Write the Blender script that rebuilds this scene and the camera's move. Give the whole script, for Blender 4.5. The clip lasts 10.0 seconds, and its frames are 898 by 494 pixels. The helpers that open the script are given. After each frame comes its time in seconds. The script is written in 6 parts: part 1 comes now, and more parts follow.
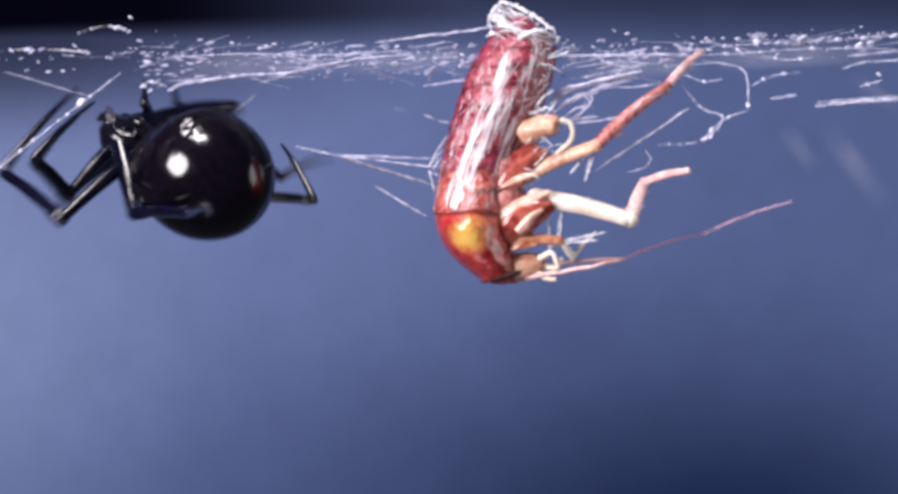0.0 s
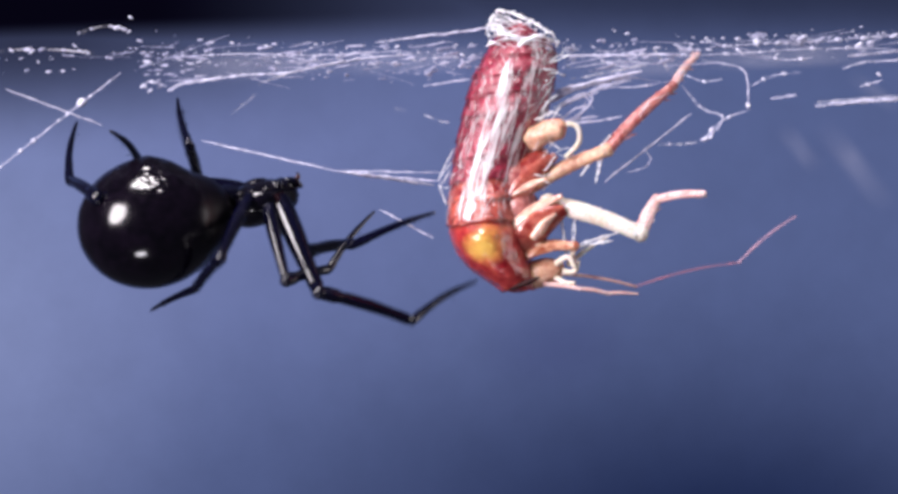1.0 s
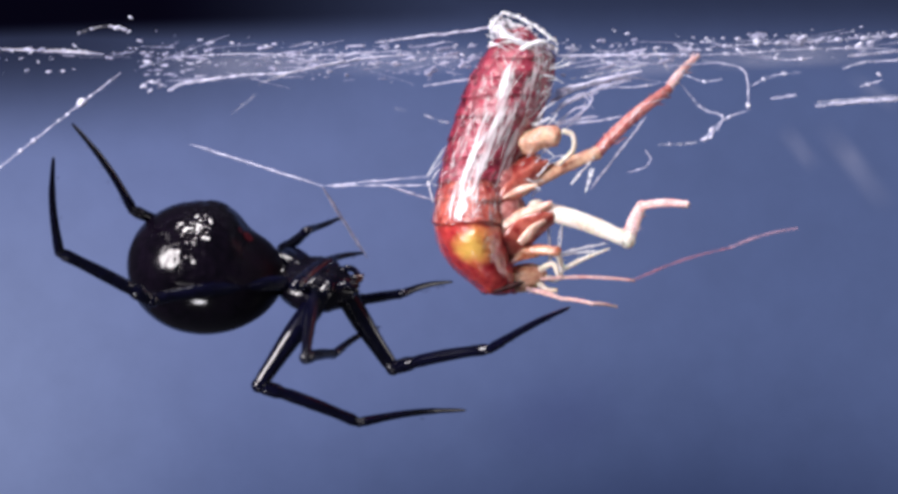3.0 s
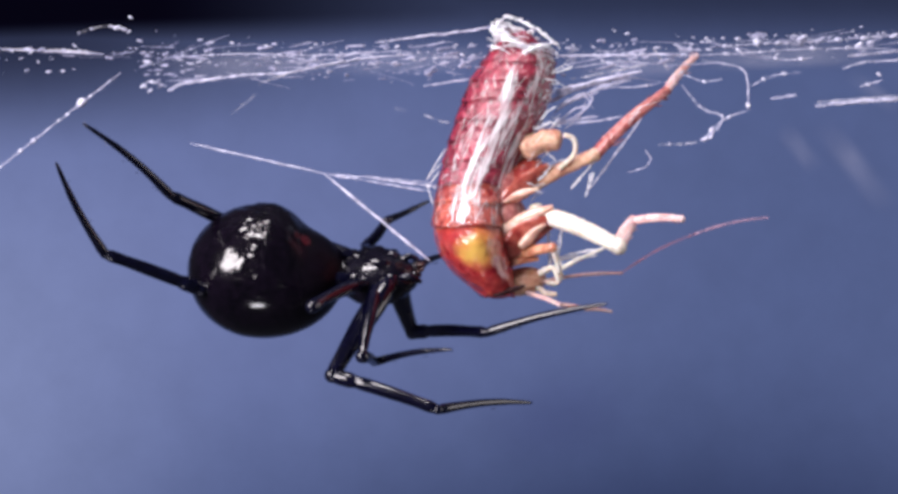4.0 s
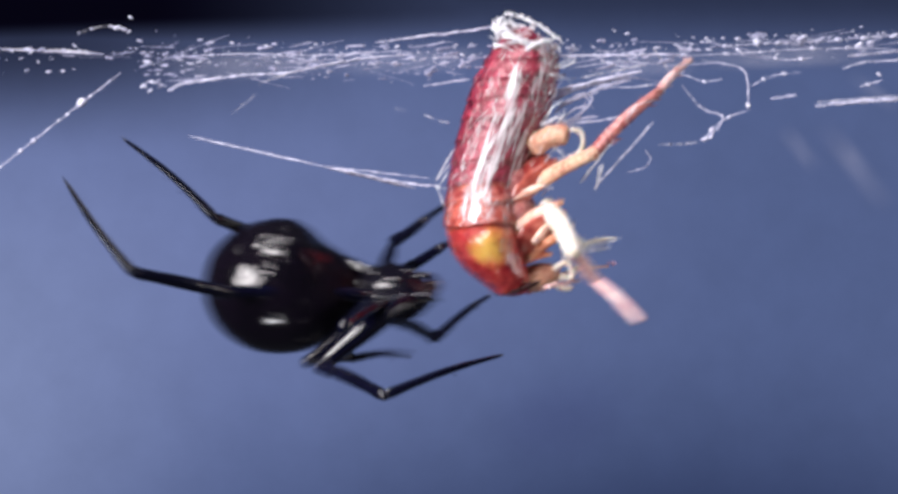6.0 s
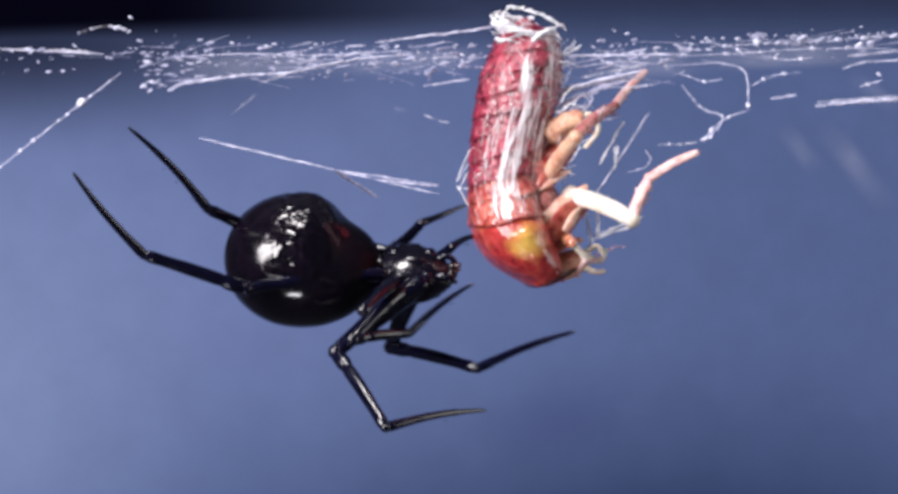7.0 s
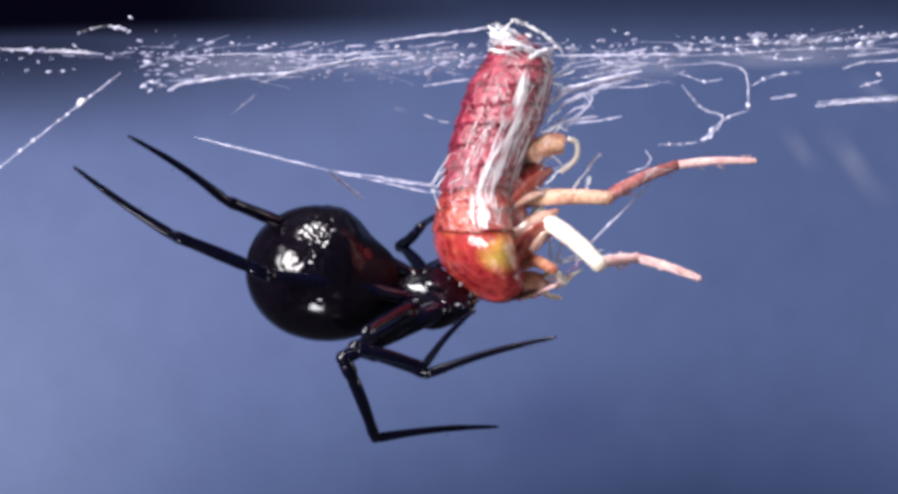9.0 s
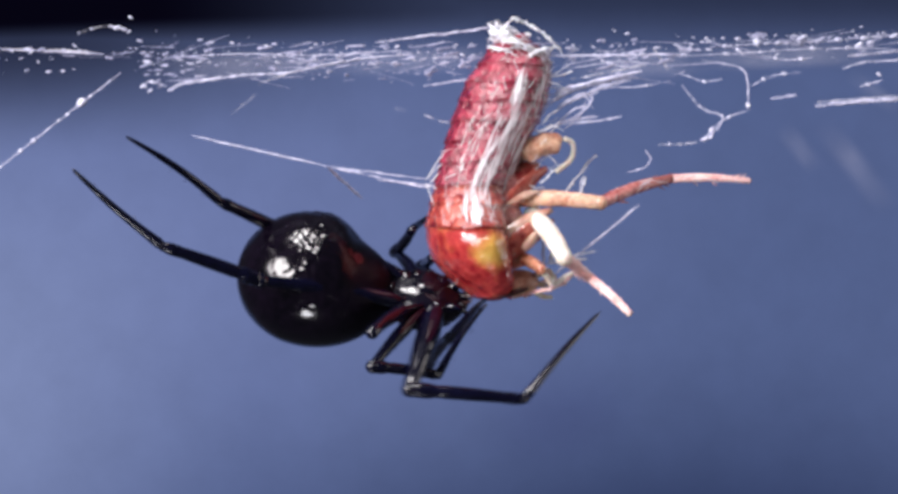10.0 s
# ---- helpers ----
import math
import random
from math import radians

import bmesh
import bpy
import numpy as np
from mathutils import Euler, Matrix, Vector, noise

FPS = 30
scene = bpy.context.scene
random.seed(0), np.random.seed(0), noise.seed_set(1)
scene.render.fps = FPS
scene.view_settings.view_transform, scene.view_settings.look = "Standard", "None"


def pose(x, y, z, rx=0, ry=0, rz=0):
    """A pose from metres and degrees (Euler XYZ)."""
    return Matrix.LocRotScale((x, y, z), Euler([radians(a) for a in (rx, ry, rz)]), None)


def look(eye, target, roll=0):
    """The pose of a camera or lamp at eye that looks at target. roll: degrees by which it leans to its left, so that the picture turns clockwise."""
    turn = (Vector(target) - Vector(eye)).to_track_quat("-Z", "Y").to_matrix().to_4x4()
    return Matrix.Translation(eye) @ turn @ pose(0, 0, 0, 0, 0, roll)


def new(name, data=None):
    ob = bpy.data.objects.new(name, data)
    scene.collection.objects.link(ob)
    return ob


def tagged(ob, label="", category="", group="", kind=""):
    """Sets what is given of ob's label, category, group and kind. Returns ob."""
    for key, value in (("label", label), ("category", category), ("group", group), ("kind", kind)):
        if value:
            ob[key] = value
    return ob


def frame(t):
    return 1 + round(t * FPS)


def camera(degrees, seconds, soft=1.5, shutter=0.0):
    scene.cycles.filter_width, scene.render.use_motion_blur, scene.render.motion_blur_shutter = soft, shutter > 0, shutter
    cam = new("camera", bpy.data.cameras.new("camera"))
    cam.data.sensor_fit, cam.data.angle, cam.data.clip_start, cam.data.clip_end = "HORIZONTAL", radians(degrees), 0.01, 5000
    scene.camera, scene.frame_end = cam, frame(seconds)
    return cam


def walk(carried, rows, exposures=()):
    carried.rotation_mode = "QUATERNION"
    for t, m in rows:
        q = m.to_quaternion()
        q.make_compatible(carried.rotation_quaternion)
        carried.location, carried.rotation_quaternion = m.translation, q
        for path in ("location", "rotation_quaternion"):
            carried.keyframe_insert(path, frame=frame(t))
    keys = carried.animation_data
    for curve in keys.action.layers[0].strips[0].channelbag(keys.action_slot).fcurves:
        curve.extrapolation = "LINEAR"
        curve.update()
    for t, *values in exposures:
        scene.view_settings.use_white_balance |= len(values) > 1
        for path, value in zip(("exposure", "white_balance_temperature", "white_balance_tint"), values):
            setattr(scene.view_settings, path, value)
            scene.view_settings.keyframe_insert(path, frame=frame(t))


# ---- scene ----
# A spider-and-prey macro scene at true size: the view is about 55 mm wide.
# Plan steps of 0.035 mm run right (u) and down (v) over the subject's plane; y is depth.
U = 0.000035
MM = 0.001


def P(u, v, y=0.0):
    return Vector(((u - 784) * U, y * U, (431 - v) * U))


# ---- camera: fixed on a stand, long macro lens ----
cam = camera(20, 10.0, soft=3.5, shutter=0.8)
walk(cam, [(0.0, look((0, -0.1556, 0), (0, 0, 0))), (10.0, look((0, -0.1556, 0), (0, 0, 0)))],
     # the old film flickers a little
     [(0, -0.08, 6500, 14), (0.5, -0.1, 6500, 15), (1, -0.05, 6500, 16), (1.5, 0.02, 6500, 14), (2, -0.02, 6500, 12), (2.5, -0.06, 6500, 11),
      (4, -0.1, 6500, 15), (4.5, -0.09, 6500, 15), (5, 0, 6500, 12), (5.5, -0.02, 6500, 10), (6, -0.09, 6500, 10), (7.5, 0, 6500, 9),
      (8, -0.13, 6500, 10), (8.5, -0.15, 6500, 14), (9, 0.02, 6500, 10), (9.5, -0.05, 6500, 10), (10, -0.07, 6500, 10)])

# ---- world and lights ----
world = bpy.data.worlds.new("studio")
world.use_nodes = True
world.node_tree.nodes["Background"].inputs["Color"].default_value = (0.42, 0.45, 0.60, 1)
world.node_tree.nodes["Background"].inputs["Strength"].default_value = 0.095
scene.world = world


def lamp(name, where, aim, watts, wide, high, colour=(1, 1, 1)):
    data = bpy.data.lights.new(name, "AREA")
    data.shape, data.size, data.size_y = "ELLIPSE", wide, high
    data.energy, data.color = watts, colour
    ob = new(name, data)
    ob.matrix_basis = look(where, aim)
    return ob


lamp("key_lamp", (-0.245, -0.24, 0.11), (0, 0, 0), 2.75, 0.19, 0.21, (1.0, 0.95, 0.97))
lamp("top_lamp", (-0.05, -0.09, 0.32), (0, 0, 0), 1.15, 0.12, 0.09, (1.0, 0.96, 0.98))
lamp("side_lamp", (0.30, 0.04, 0.03), (0, 0, 0), 0.34, 0.18, 0.22, (1.0, 0.95, 0.95))
lamp("low_lamp", (-0.04, -0.17, -0.25), (0, 0, 0), 0.16, 0.07, 0.035, (0.95, 0.95, 1.0))


# ---- materials ----
def nodes_of(name):
    m = bpy.data.materials.new(name)
    m.use_nodes = True
    return m, m.node_tree, m.node_tree.nodes["Principled BSDF"]


def add(tree, kind, **sets):
    n = tree.nodes.new(kind)
    for key, value in sets.items():
        if key in n.inputs:
            n.inputs[key].default_value = value
    return n


def ramp(tree, source, stops):
    r = tree.nodes.new("ShaderNodeValToRGB")
    while len(r.color_ramp.elements) < len(stops):
        r.color_ramp.elements.new(0.5)
    for e, (at, c) in zip(r.color_ramp.elements, stops):
        e.position, e.color = at, (*c, 1)
    tree.links.new(source, r.inputs[0])
    return r.outputs[0]


def surface(name, dark, light, rough=0.4, coarse=900.0, fine=6000.0, bump=0.3, deep=0.00003,
            coat=0.0, sub=0.0, trans=0.0, spec=0.5, rough_by=0.12):
    """Two colours mixed by coarse and fine grain, with relief and uneven gloss."""
    m, t, b = nodes_of(name)
    co = add(t, "ShaderNodeTexCoord")
    a = add(t, "ShaderNodeTexNoise", Scale=coarse, Detail=4.0, Roughness=0.6)
    f = add(t, "ShaderNodeTexNoise", Scale=fine, Detail=3.0)
    for n in (a, f):
        t.links.new(co.outputs["Object"], n.inputs["Vector"])
    mix = add(t, "ShaderNodeMath")
    mix.operation = "ADD"
    t.links.new(a.outputs["Fac"], mix.inputs[0])
    t.links.new(f.outputs["Fac"], mix.inputs[1])
    half = add(t, "ShaderNodeMath")
    half.operation = "MULTIPLY"
    half.inputs[1].default_value = 0.5
    t.links.new(mix.outputs[0], half.inputs[0])
    t.links.new(ramp(t, half.outputs[0], [(0.38, dark), (0.62, light)]), b.inputs["Base Color"])
    rr = add(t, "ShaderNodeMapRange")
    rr.inputs["To Min"].default_value, rr.inputs["To Max"].default_value = max(0.02, rough - rough_by), rough + rough_by
    t.links.new(f.outputs["Fac"], rr.inputs["Value"])
    t.links.new(rr.outputs[0], b.inputs["Roughness"])
    bp = add(t, "ShaderNodeBump", Strength=bump, Distance=deep)
    t.links.new(half.outputs[0], bp.inputs["Height"])
    t.links.new(bp.outputs[0], b.inputs["Normal"])
    t.links.new(bp.outputs[0], b.inputs["Coat Normal"])
    b.inputs["Coat Weight"].default_value = coat
    b.inputs["Coat Roughness"].default_value = 0.12
    b.inputs["Specular IOR Level"].default_value = spec
    if sub:
        b.inputs["Subsurface Weight"].default_value = sub
        b.inputs["Subsurface Radius"].default_value = (0.0010, 0.0004, 0.0002)
        b.inputs["Subsurface Scale"].default_value = 1.0
    b.inputs["Transmission Weight"].default_value = trans
    return m


M_ABDOMEN = surface("black_cuticle", (0.0012, 0.0008, 0.0022), (0.004, 0.0022, 0.006), 0.13, 500, 2600, 0.06, 0.00010, spec=0.5, rough_by=0.04)


def dull_front(material, start, stop, extra):
    """The cuticle is duller towards the waist."""
    t = material.node_tree
    b = t.nodes["Principled BSDF"]
    base = b.inputs["Roughness"].links[0].from_socket
    co, sep, mr, total = (add(t, "ShaderNode" + k) for k in ("TexCoord", "SeparateXYZ", "MapRange", "Math"))
    t.links.new(co.outputs["Object"], sep.inputs[0])
    mr.interpolation_type = "SMOOTHSTEP"
    for name, value in (("From Min", start), ("From Max", stop), ("To Min", 0.0), ("To Max", extra)):
        mr.inputs[name].default_value = value
    t.links.new(sep.outputs[0], mr.inputs["Value"])
    t.links.new(base, total.inputs[0])
    t.links.new(mr.outputs[0], total.inputs[1])
    t.links.new(total.outputs[0], b.inputs["Roughness"])
    shine = add(t, "ShaderNodeMapRange")
    for name, value in (("From Min", 0.0), ("From Max", extra), ("To Min", b.inputs["Specular IOR Level"].default_value), ("To Max", 0.12)):
        shine.inputs[name].default_value = value
    t.links.new(mr.outputs[0], shine.inputs["Value"])
    t.links.new(shine.outputs[0], b.inputs["Specular IOR Level"])


dull_front(M_ABDOMEN, 40 * U, 110 * U, 0.26)
M_HEADPLATE = surface("black_head_shield", (0.0012, 0.0010, 0.0028), (0.004, 0.003, 0.008), 0.15, 450, 1500, 0.40, 0.00022, spec=0.5, rough_by=0.05)
M_LEG = surface("black_leg", (0.0009, 0.0009, 0.0055), (0.0022, 0.0022, 0.0125), 0.14, 1200, 3000, 0.04, 0.00005, spec=0.6, rough_by=0.03)
M_RED = surface("red_mark", (0.022, 0.001, 0.003), (0.060, 0.002, 0.006), 0.3, 2000, 8000, 0.2)
M_ROACHEYE = surface("dull_dark_eye", (0.008, 0.003, 0.004), (0.05, 0.010, 0.010), 0.55, spec=0.2)
M_ROACH = surface("red_brown_chitin", (0.11, 0.004, 0.018), (0.44, 0.050, 0.092), 0.22, 700, 2400, 1.0, 0.00060, coat=0.8, sub=0.15)
M_PRON = surface("orange_chitin", (0.25, 0.008, 0.016), (0.54, 0.064, 0.056), 0.20, 450, 1900, 0.6, 0.00050, coat=0.6, sub=0.2)
M_THORAX = surface("amber_red_chitin", (0.20, 0.008, 0.014), (0.57, 0.13, 0.092), 0.24, 500, 2000, 1.0, 0.00050, coat=0.8, sub=0.2)
M_COXA = surface("amber_chitin", (0.30, 0.06, 0.030), (0.62, 0.30, 0.185), 0.20, 500, 2000, 0.5, 0.00020, coat=0.9, sub=0.25)
M_SHANK = surface("red_amber_chitin", (0.24, 0.025, 0.022), (0.52, 0.145, 0.105), 0.20, 450, 1800, 0.5, 0.00020, coat=0.9, sub=0.2)
M_ROSE = surface("rosy_pale_chitin", (0.55, 0.26, 0.20), (0.80, 0.58, 0.47), 0.24, 500, 2200, 0.5, 0.00015, coat=0.8, sub=0.25)
M_YELLOW = surface("yellow_chitin", (0.44, 0.17, 0.11), (0.72, 0.47, 0.33), 0.35, 700, 4000, 0.4, 0.00010, sub=0.25)
M_PALE = surface("cream_leg", (0.62, 0.50, 0.38), (0.84, 0.79, 0.74), 0.38, 700, 5000, 0.4, 0.00008, sub=0.25)
M_REDLEG = surface("red_leg", (0.26, 0.048, 0.052), (0.54, 0.22, 0.20), 0.24, 800, 3000, 0.8, 0.00030, coat=0.6, sub=0.2)
M_PINK = surface("pink_leg", (0.58, 0.25, 0.24), (0.82, 0.58, 0.56), 0.4, 900, 5000, 0.4, 0.00008, sub=0.2)
M_EYE = surface("dark_eye", (0.01, 0.006, 0.006), (0.05, 0.015, 0.012), 0.15)
M_SILK = surface("white_silk", (0.66, 0.66, 0.72), (0.86, 0.85, 0.88), 0.35, 1500, 9000, 0.4, 0.00004, sub=0.1)
M_WEB = surface("lavender_silk", (0.20, 0.21, 0.34), (0.46, 0.46, 0.62), 0.4, 700, 5000, 0.3, 0.00003)
M_BEAD = surface("glue_droplet", (0.30, 0.31, 0.46), (0.70, 0.71, 0.85), 0.2, 2000, 9000, 0.1, spec=0.8)


def thin_silk(name, opacity, colour=(0.82, 0.81, 0.90), grain=(900, 900, 900)):
    """Silk finer than a hair: lets most of the light past."""
    m, t, b = nodes_of(name)
    co = add(t, "ShaderNodeTexCoord")
    mp = add(t, "ShaderNodeMapping", Scale=grain)
    n = add(t, "ShaderNodeTexNoise", Scale=1.0, Detail=3.0)
    t.links.new(co.outputs["Object"], mp.inputs["Vector"])
    t.links.new(mp.outputs[0], n.inputs["Vector"])
    lo, hi = opacity
    r = add(t, "ShaderNodeMapRange")
    r.inputs["From Min"].default_value, r.inputs["From Max"].default_value = 0.35, 0.65
    r.inputs["To Min"].default_value, r.inputs["To Max"].default_value = lo, hi
    t.links.new(n.outputs["Fac"], r.inputs["Value"])
    r.clamp = True
    t.links.new(r.outputs[0], b.inputs["Alpha"])
    b.inputs["Base Color"].default_value = (*colour, 1)
    b.inputs["Roughness"].default_value = 0.35
    return m


M_FAINT = thin_silk("faint_silk", (-0.25, 0.70))


def veil_material(name, dense):
    """Hazy silk that fades out towards its rims."""
    m, t, b = nodes_of(name)
    co, sep = add(t, "ShaderNodeTexCoord"), add(t, "ShaderNodeSeparateXYZ")
    t.links.new(co.outputs["UV"], sep.inputs[0])
    n = add(t, "ShaderNodeTexNoise", Scale=420.0, Detail=3.0)
    t.links.new(co.outputs["Object"], n.inputs["Vector"])
    level = n.outputs["Fac"]
    for side in (0, 1):
        w = add(t, "ShaderNodeMath")
        w.operation = "PINGPONG"
        w.inputs[1].default_value = 0.5
        t.links.new(sep.outputs[side], w.inputs[0])
        k = add(t, "ShaderNodeMapRange")
        k.interpolation_type = "SMOOTHSTEP"
        k.inputs["From Max"].default_value = 0.42
        t.links.new(w.outputs[0], k.inputs["Value"])
        p = add(t, "ShaderNodeMath")
        p.operation = "MULTIPLY"
        t.links.new(level, p.inputs[0])
        t.links.new(k.outputs[0], p.inputs[1])
        level = p.outputs[0]
    p = add(t, "ShaderNodeMath")
    p.operation = "MULTIPLY"
    p.inputs[1].default_value = dense
    t.links.new(level, p.inputs[0])
    t.links.new(p.outputs[0], b.inputs["Alpha"])
    b.inputs["Base Color"].default_value = (0.72, 0.72, 0.86, 1)
    b.inputs["Roughness"].default_value = 0.5
    return m


M_VEIL = veil_material("veil_silk", 0.22)
M_HAZE = veil_material("haze_silk", 0.09)
M_BRIGHT = thin_silk("bright_silk", (0.25, 1.1), (0.74, 0.74, 0.92))
M_ENDFEELER = thin_silk("pale_feeler", (0.10, 0.62), (0.66, 0.40, 0.52))
M_LONGFEELER = thin_silk("fine_feeler", (0.10, 0.55), (0.50, 0.20, 0.26))


def backdrop_material():
    """Soft, far background: self-glowing blue, light painted in towards one side, black above."""
    m = bpy.data.materials.new("glowing_blue_distance")
    m.use_nodes = True
    t = m.node_tree
    t.nodes.clear()
    out = add(t, "ShaderNodeOutputMaterial")
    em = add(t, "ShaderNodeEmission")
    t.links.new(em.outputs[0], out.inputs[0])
    co = add(t, "ShaderNodeTexCoord")
    warp = add(t, "ShaderNodeTexNoise", Scale=2.2, Detail=1.0)
    t.links.new(co.outputs["UV"], warp.inputs["Vector"])
    sep = add(t, "ShaderNodeSeparateXYZ")
    t.links.new(co.outputs["UV"], sep.inputs[0])

    def calc(op, a, b):
        n = add(t, "ShaderNodeMath")
        n.operation = op
        for i, x in enumerate((a, b)):
            if isinstance(x, (int, float)):
                n.inputs[i].default_value = x
            else:
                t.links.new(x, n.inputs[i])
        return n.outputs[0]

    x, z = sep.outputs[0], sep.outputs[1]
    sway = calc("MULTIPLY", calc("SUBTRACT", warp.outputs["Fac"], 0.5), 0.10)

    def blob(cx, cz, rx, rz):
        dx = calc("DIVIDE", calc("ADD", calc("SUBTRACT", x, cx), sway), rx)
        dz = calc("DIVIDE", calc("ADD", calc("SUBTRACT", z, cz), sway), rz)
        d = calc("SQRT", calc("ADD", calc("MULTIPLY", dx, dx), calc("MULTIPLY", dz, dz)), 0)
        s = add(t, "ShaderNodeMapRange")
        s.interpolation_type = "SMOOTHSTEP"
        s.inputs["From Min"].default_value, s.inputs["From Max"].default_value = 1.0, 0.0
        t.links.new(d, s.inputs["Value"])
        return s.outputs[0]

    def over(below, colour, fac):
        n = add(t, "ShaderNodeMix")
        n.data_type = "RGBA"
        if isinstance(below, tuple):
            n.inputs["A"].default_value = (*below, 1)
            n.inputs[6].default_value = (*below, 1)
        else:
            t.links.new(below, n.inputs[6])
        n.inputs[7].default_value = (*colour, 1)
        t.links.new(fac, n.inputs[0])
        return n.outputs[2]

    # light falloff painted into the glow: two lighter patches, two darker ones
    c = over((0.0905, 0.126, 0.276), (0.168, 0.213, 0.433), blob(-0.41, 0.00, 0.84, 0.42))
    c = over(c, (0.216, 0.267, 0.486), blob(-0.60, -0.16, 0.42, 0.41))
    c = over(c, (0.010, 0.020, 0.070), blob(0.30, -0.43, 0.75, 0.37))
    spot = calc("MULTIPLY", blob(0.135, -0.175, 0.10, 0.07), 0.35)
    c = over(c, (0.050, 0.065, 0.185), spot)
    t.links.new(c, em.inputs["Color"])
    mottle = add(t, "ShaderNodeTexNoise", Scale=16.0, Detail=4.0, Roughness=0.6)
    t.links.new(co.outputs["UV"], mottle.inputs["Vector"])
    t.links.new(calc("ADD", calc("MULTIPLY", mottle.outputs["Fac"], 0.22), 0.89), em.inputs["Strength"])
    return m


# ---- mesh helpers ----
def mesh_of(bm, name, material, smooth=True):
    me = bpy.data.meshes.new(name)
    bm.normal_update()
    bm.to_mesh(me)
    bm.free()
    for p in me.polygons:
        p.use_smooth = smooth
    me.materials.append(material)
    return me


def part(name, bm, material, parent=None, label="", at=None):
    ob = new(name, mesh_of(bm, name, material))
    if parent:
        ob.parent = parent
    if at is not None:
        ob.matrix_basis = at
    if label:
        ob["label"] = label
    return ob


def thing(name, label, category, group="", kind=""):
    return tagged(new(name), label, category, group, kind)


def tube(bm, pts, radii, sides=10, flat=1.0, ends=True):
    """A swept tube through pts; flat squeezes it sideways."""
    pts = [Vector(p) for p in pts]
    n = len(pts)
    if not hasattr(radii, "__len__"):
        radii = [radii] * n
    up, rings = None, []
    for i, p in enumerate(pts):
        way = (pts[min(i + 1, n - 1)] - pts[max(i - 1, 0)]).normalized()
        if up is None:
            up = way.orthogonal().normalized()
        up = (up - way * up.dot(way)).normalized()
        side = way.cross(up)
        rings.append([bm.verts.new(p + radii[i] * (math.cos(a) * up + flat * math.sin(a) * side))
                      for a in (2 * math.pi * k / sides for k in range(sides))])
    for r, s in zip(rings, rings[1:]):
        for k in range(sides):
            bm.faces.new((r[k], r[(k + 1) % sides], s[(k + 1) % sides], s[k]))
    if ends:
        for ring, flip in ((rings[0], True), (rings[-1], False)):
            bm.faces.new(ring[::-1] if flip else ring)


def fibre(bm, pts, r, rng, wobble=1.2, sides=5):
    """An uneven silk fibre: it wavers, swells and thins, and tapers off at its ends."""
    n = len(pts)
    off, seed = Vector((0, 0, 0)), rng.uniform(0, 90)
    line, radii = [], []
    for i, p in enumerate(pts):
        s = i / (n - 1)
        off = Vector((noise.noise(Vector((seed, i * 0.35, 0))), noise.noise(Vector((seed, i * 0.35, 5))), noise.noise(Vector((seed, i * 0.35, 9))))) * wobble * U
        line.append(Vector(p) + off)
        radii.append(r * U * (0.75 + 0.9 * noise.noise(Vector((seed + 3, i * 0.6, 2)))) * min(1.0, 0.25 + 5 * s, 0.25 + 5 * (1 - s)))
    tube(bm, line, [max(0.25 * U, a) for a in radii], sides, ends=False)


def ball(bm, centre, size, turn=None, rings=12, sides=16):
    m = Matrix.Translation(centre) @ (turn or Matrix()) @ Matrix.Diagonal((*size, 1))
    bmesh.ops.create_uvsphere(bm, u_segments=sides, v_segments=rings, radius=1, matrix=m)


def bent(pts, steps=8):
    """A smooth line through the points."""
    pts = [Vector(p) for p in pts]
    if len(pts) == 2:
        return [pts[0].lerp(pts[1], k / steps) for k in range(steps + 1)]
    full = [2 * pts[0] - pts[1], *pts, 2 * pts[-1] - pts[-2]]
    line = []
    for a, b, c, d in zip(full, full[1:], full[2:], full[3:]):
        for k in range(steps):
            s = k / steps
            line.append(0.5 * (2 * b + (c - a) * s + (2 * a - 5 * b + 4 * c - d) * s * s + (3 * b - a - 3 * c + d) * s ** 3))
    return line + [pts[-1]]


def aimed(a, b):
    """A turn whose X axis runs from a to b."""
    return (Vector(b) - Vector(a)).to_track_quat("X", "Z").to_matrix().to_4x4()


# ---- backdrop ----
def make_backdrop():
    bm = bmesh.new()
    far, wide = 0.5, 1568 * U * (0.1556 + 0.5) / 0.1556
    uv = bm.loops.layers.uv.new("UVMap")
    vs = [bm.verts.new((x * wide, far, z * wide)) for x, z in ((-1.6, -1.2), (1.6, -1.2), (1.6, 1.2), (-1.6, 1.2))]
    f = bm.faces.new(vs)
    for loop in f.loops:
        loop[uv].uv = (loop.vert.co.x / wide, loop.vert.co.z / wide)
    return tagged(part("backdrop", bm, backdrop_material()), "plain blurred blue distance, self-glowing, with a lighter side and dark low side painted in", "backdrop", kind="structure")


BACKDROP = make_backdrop()


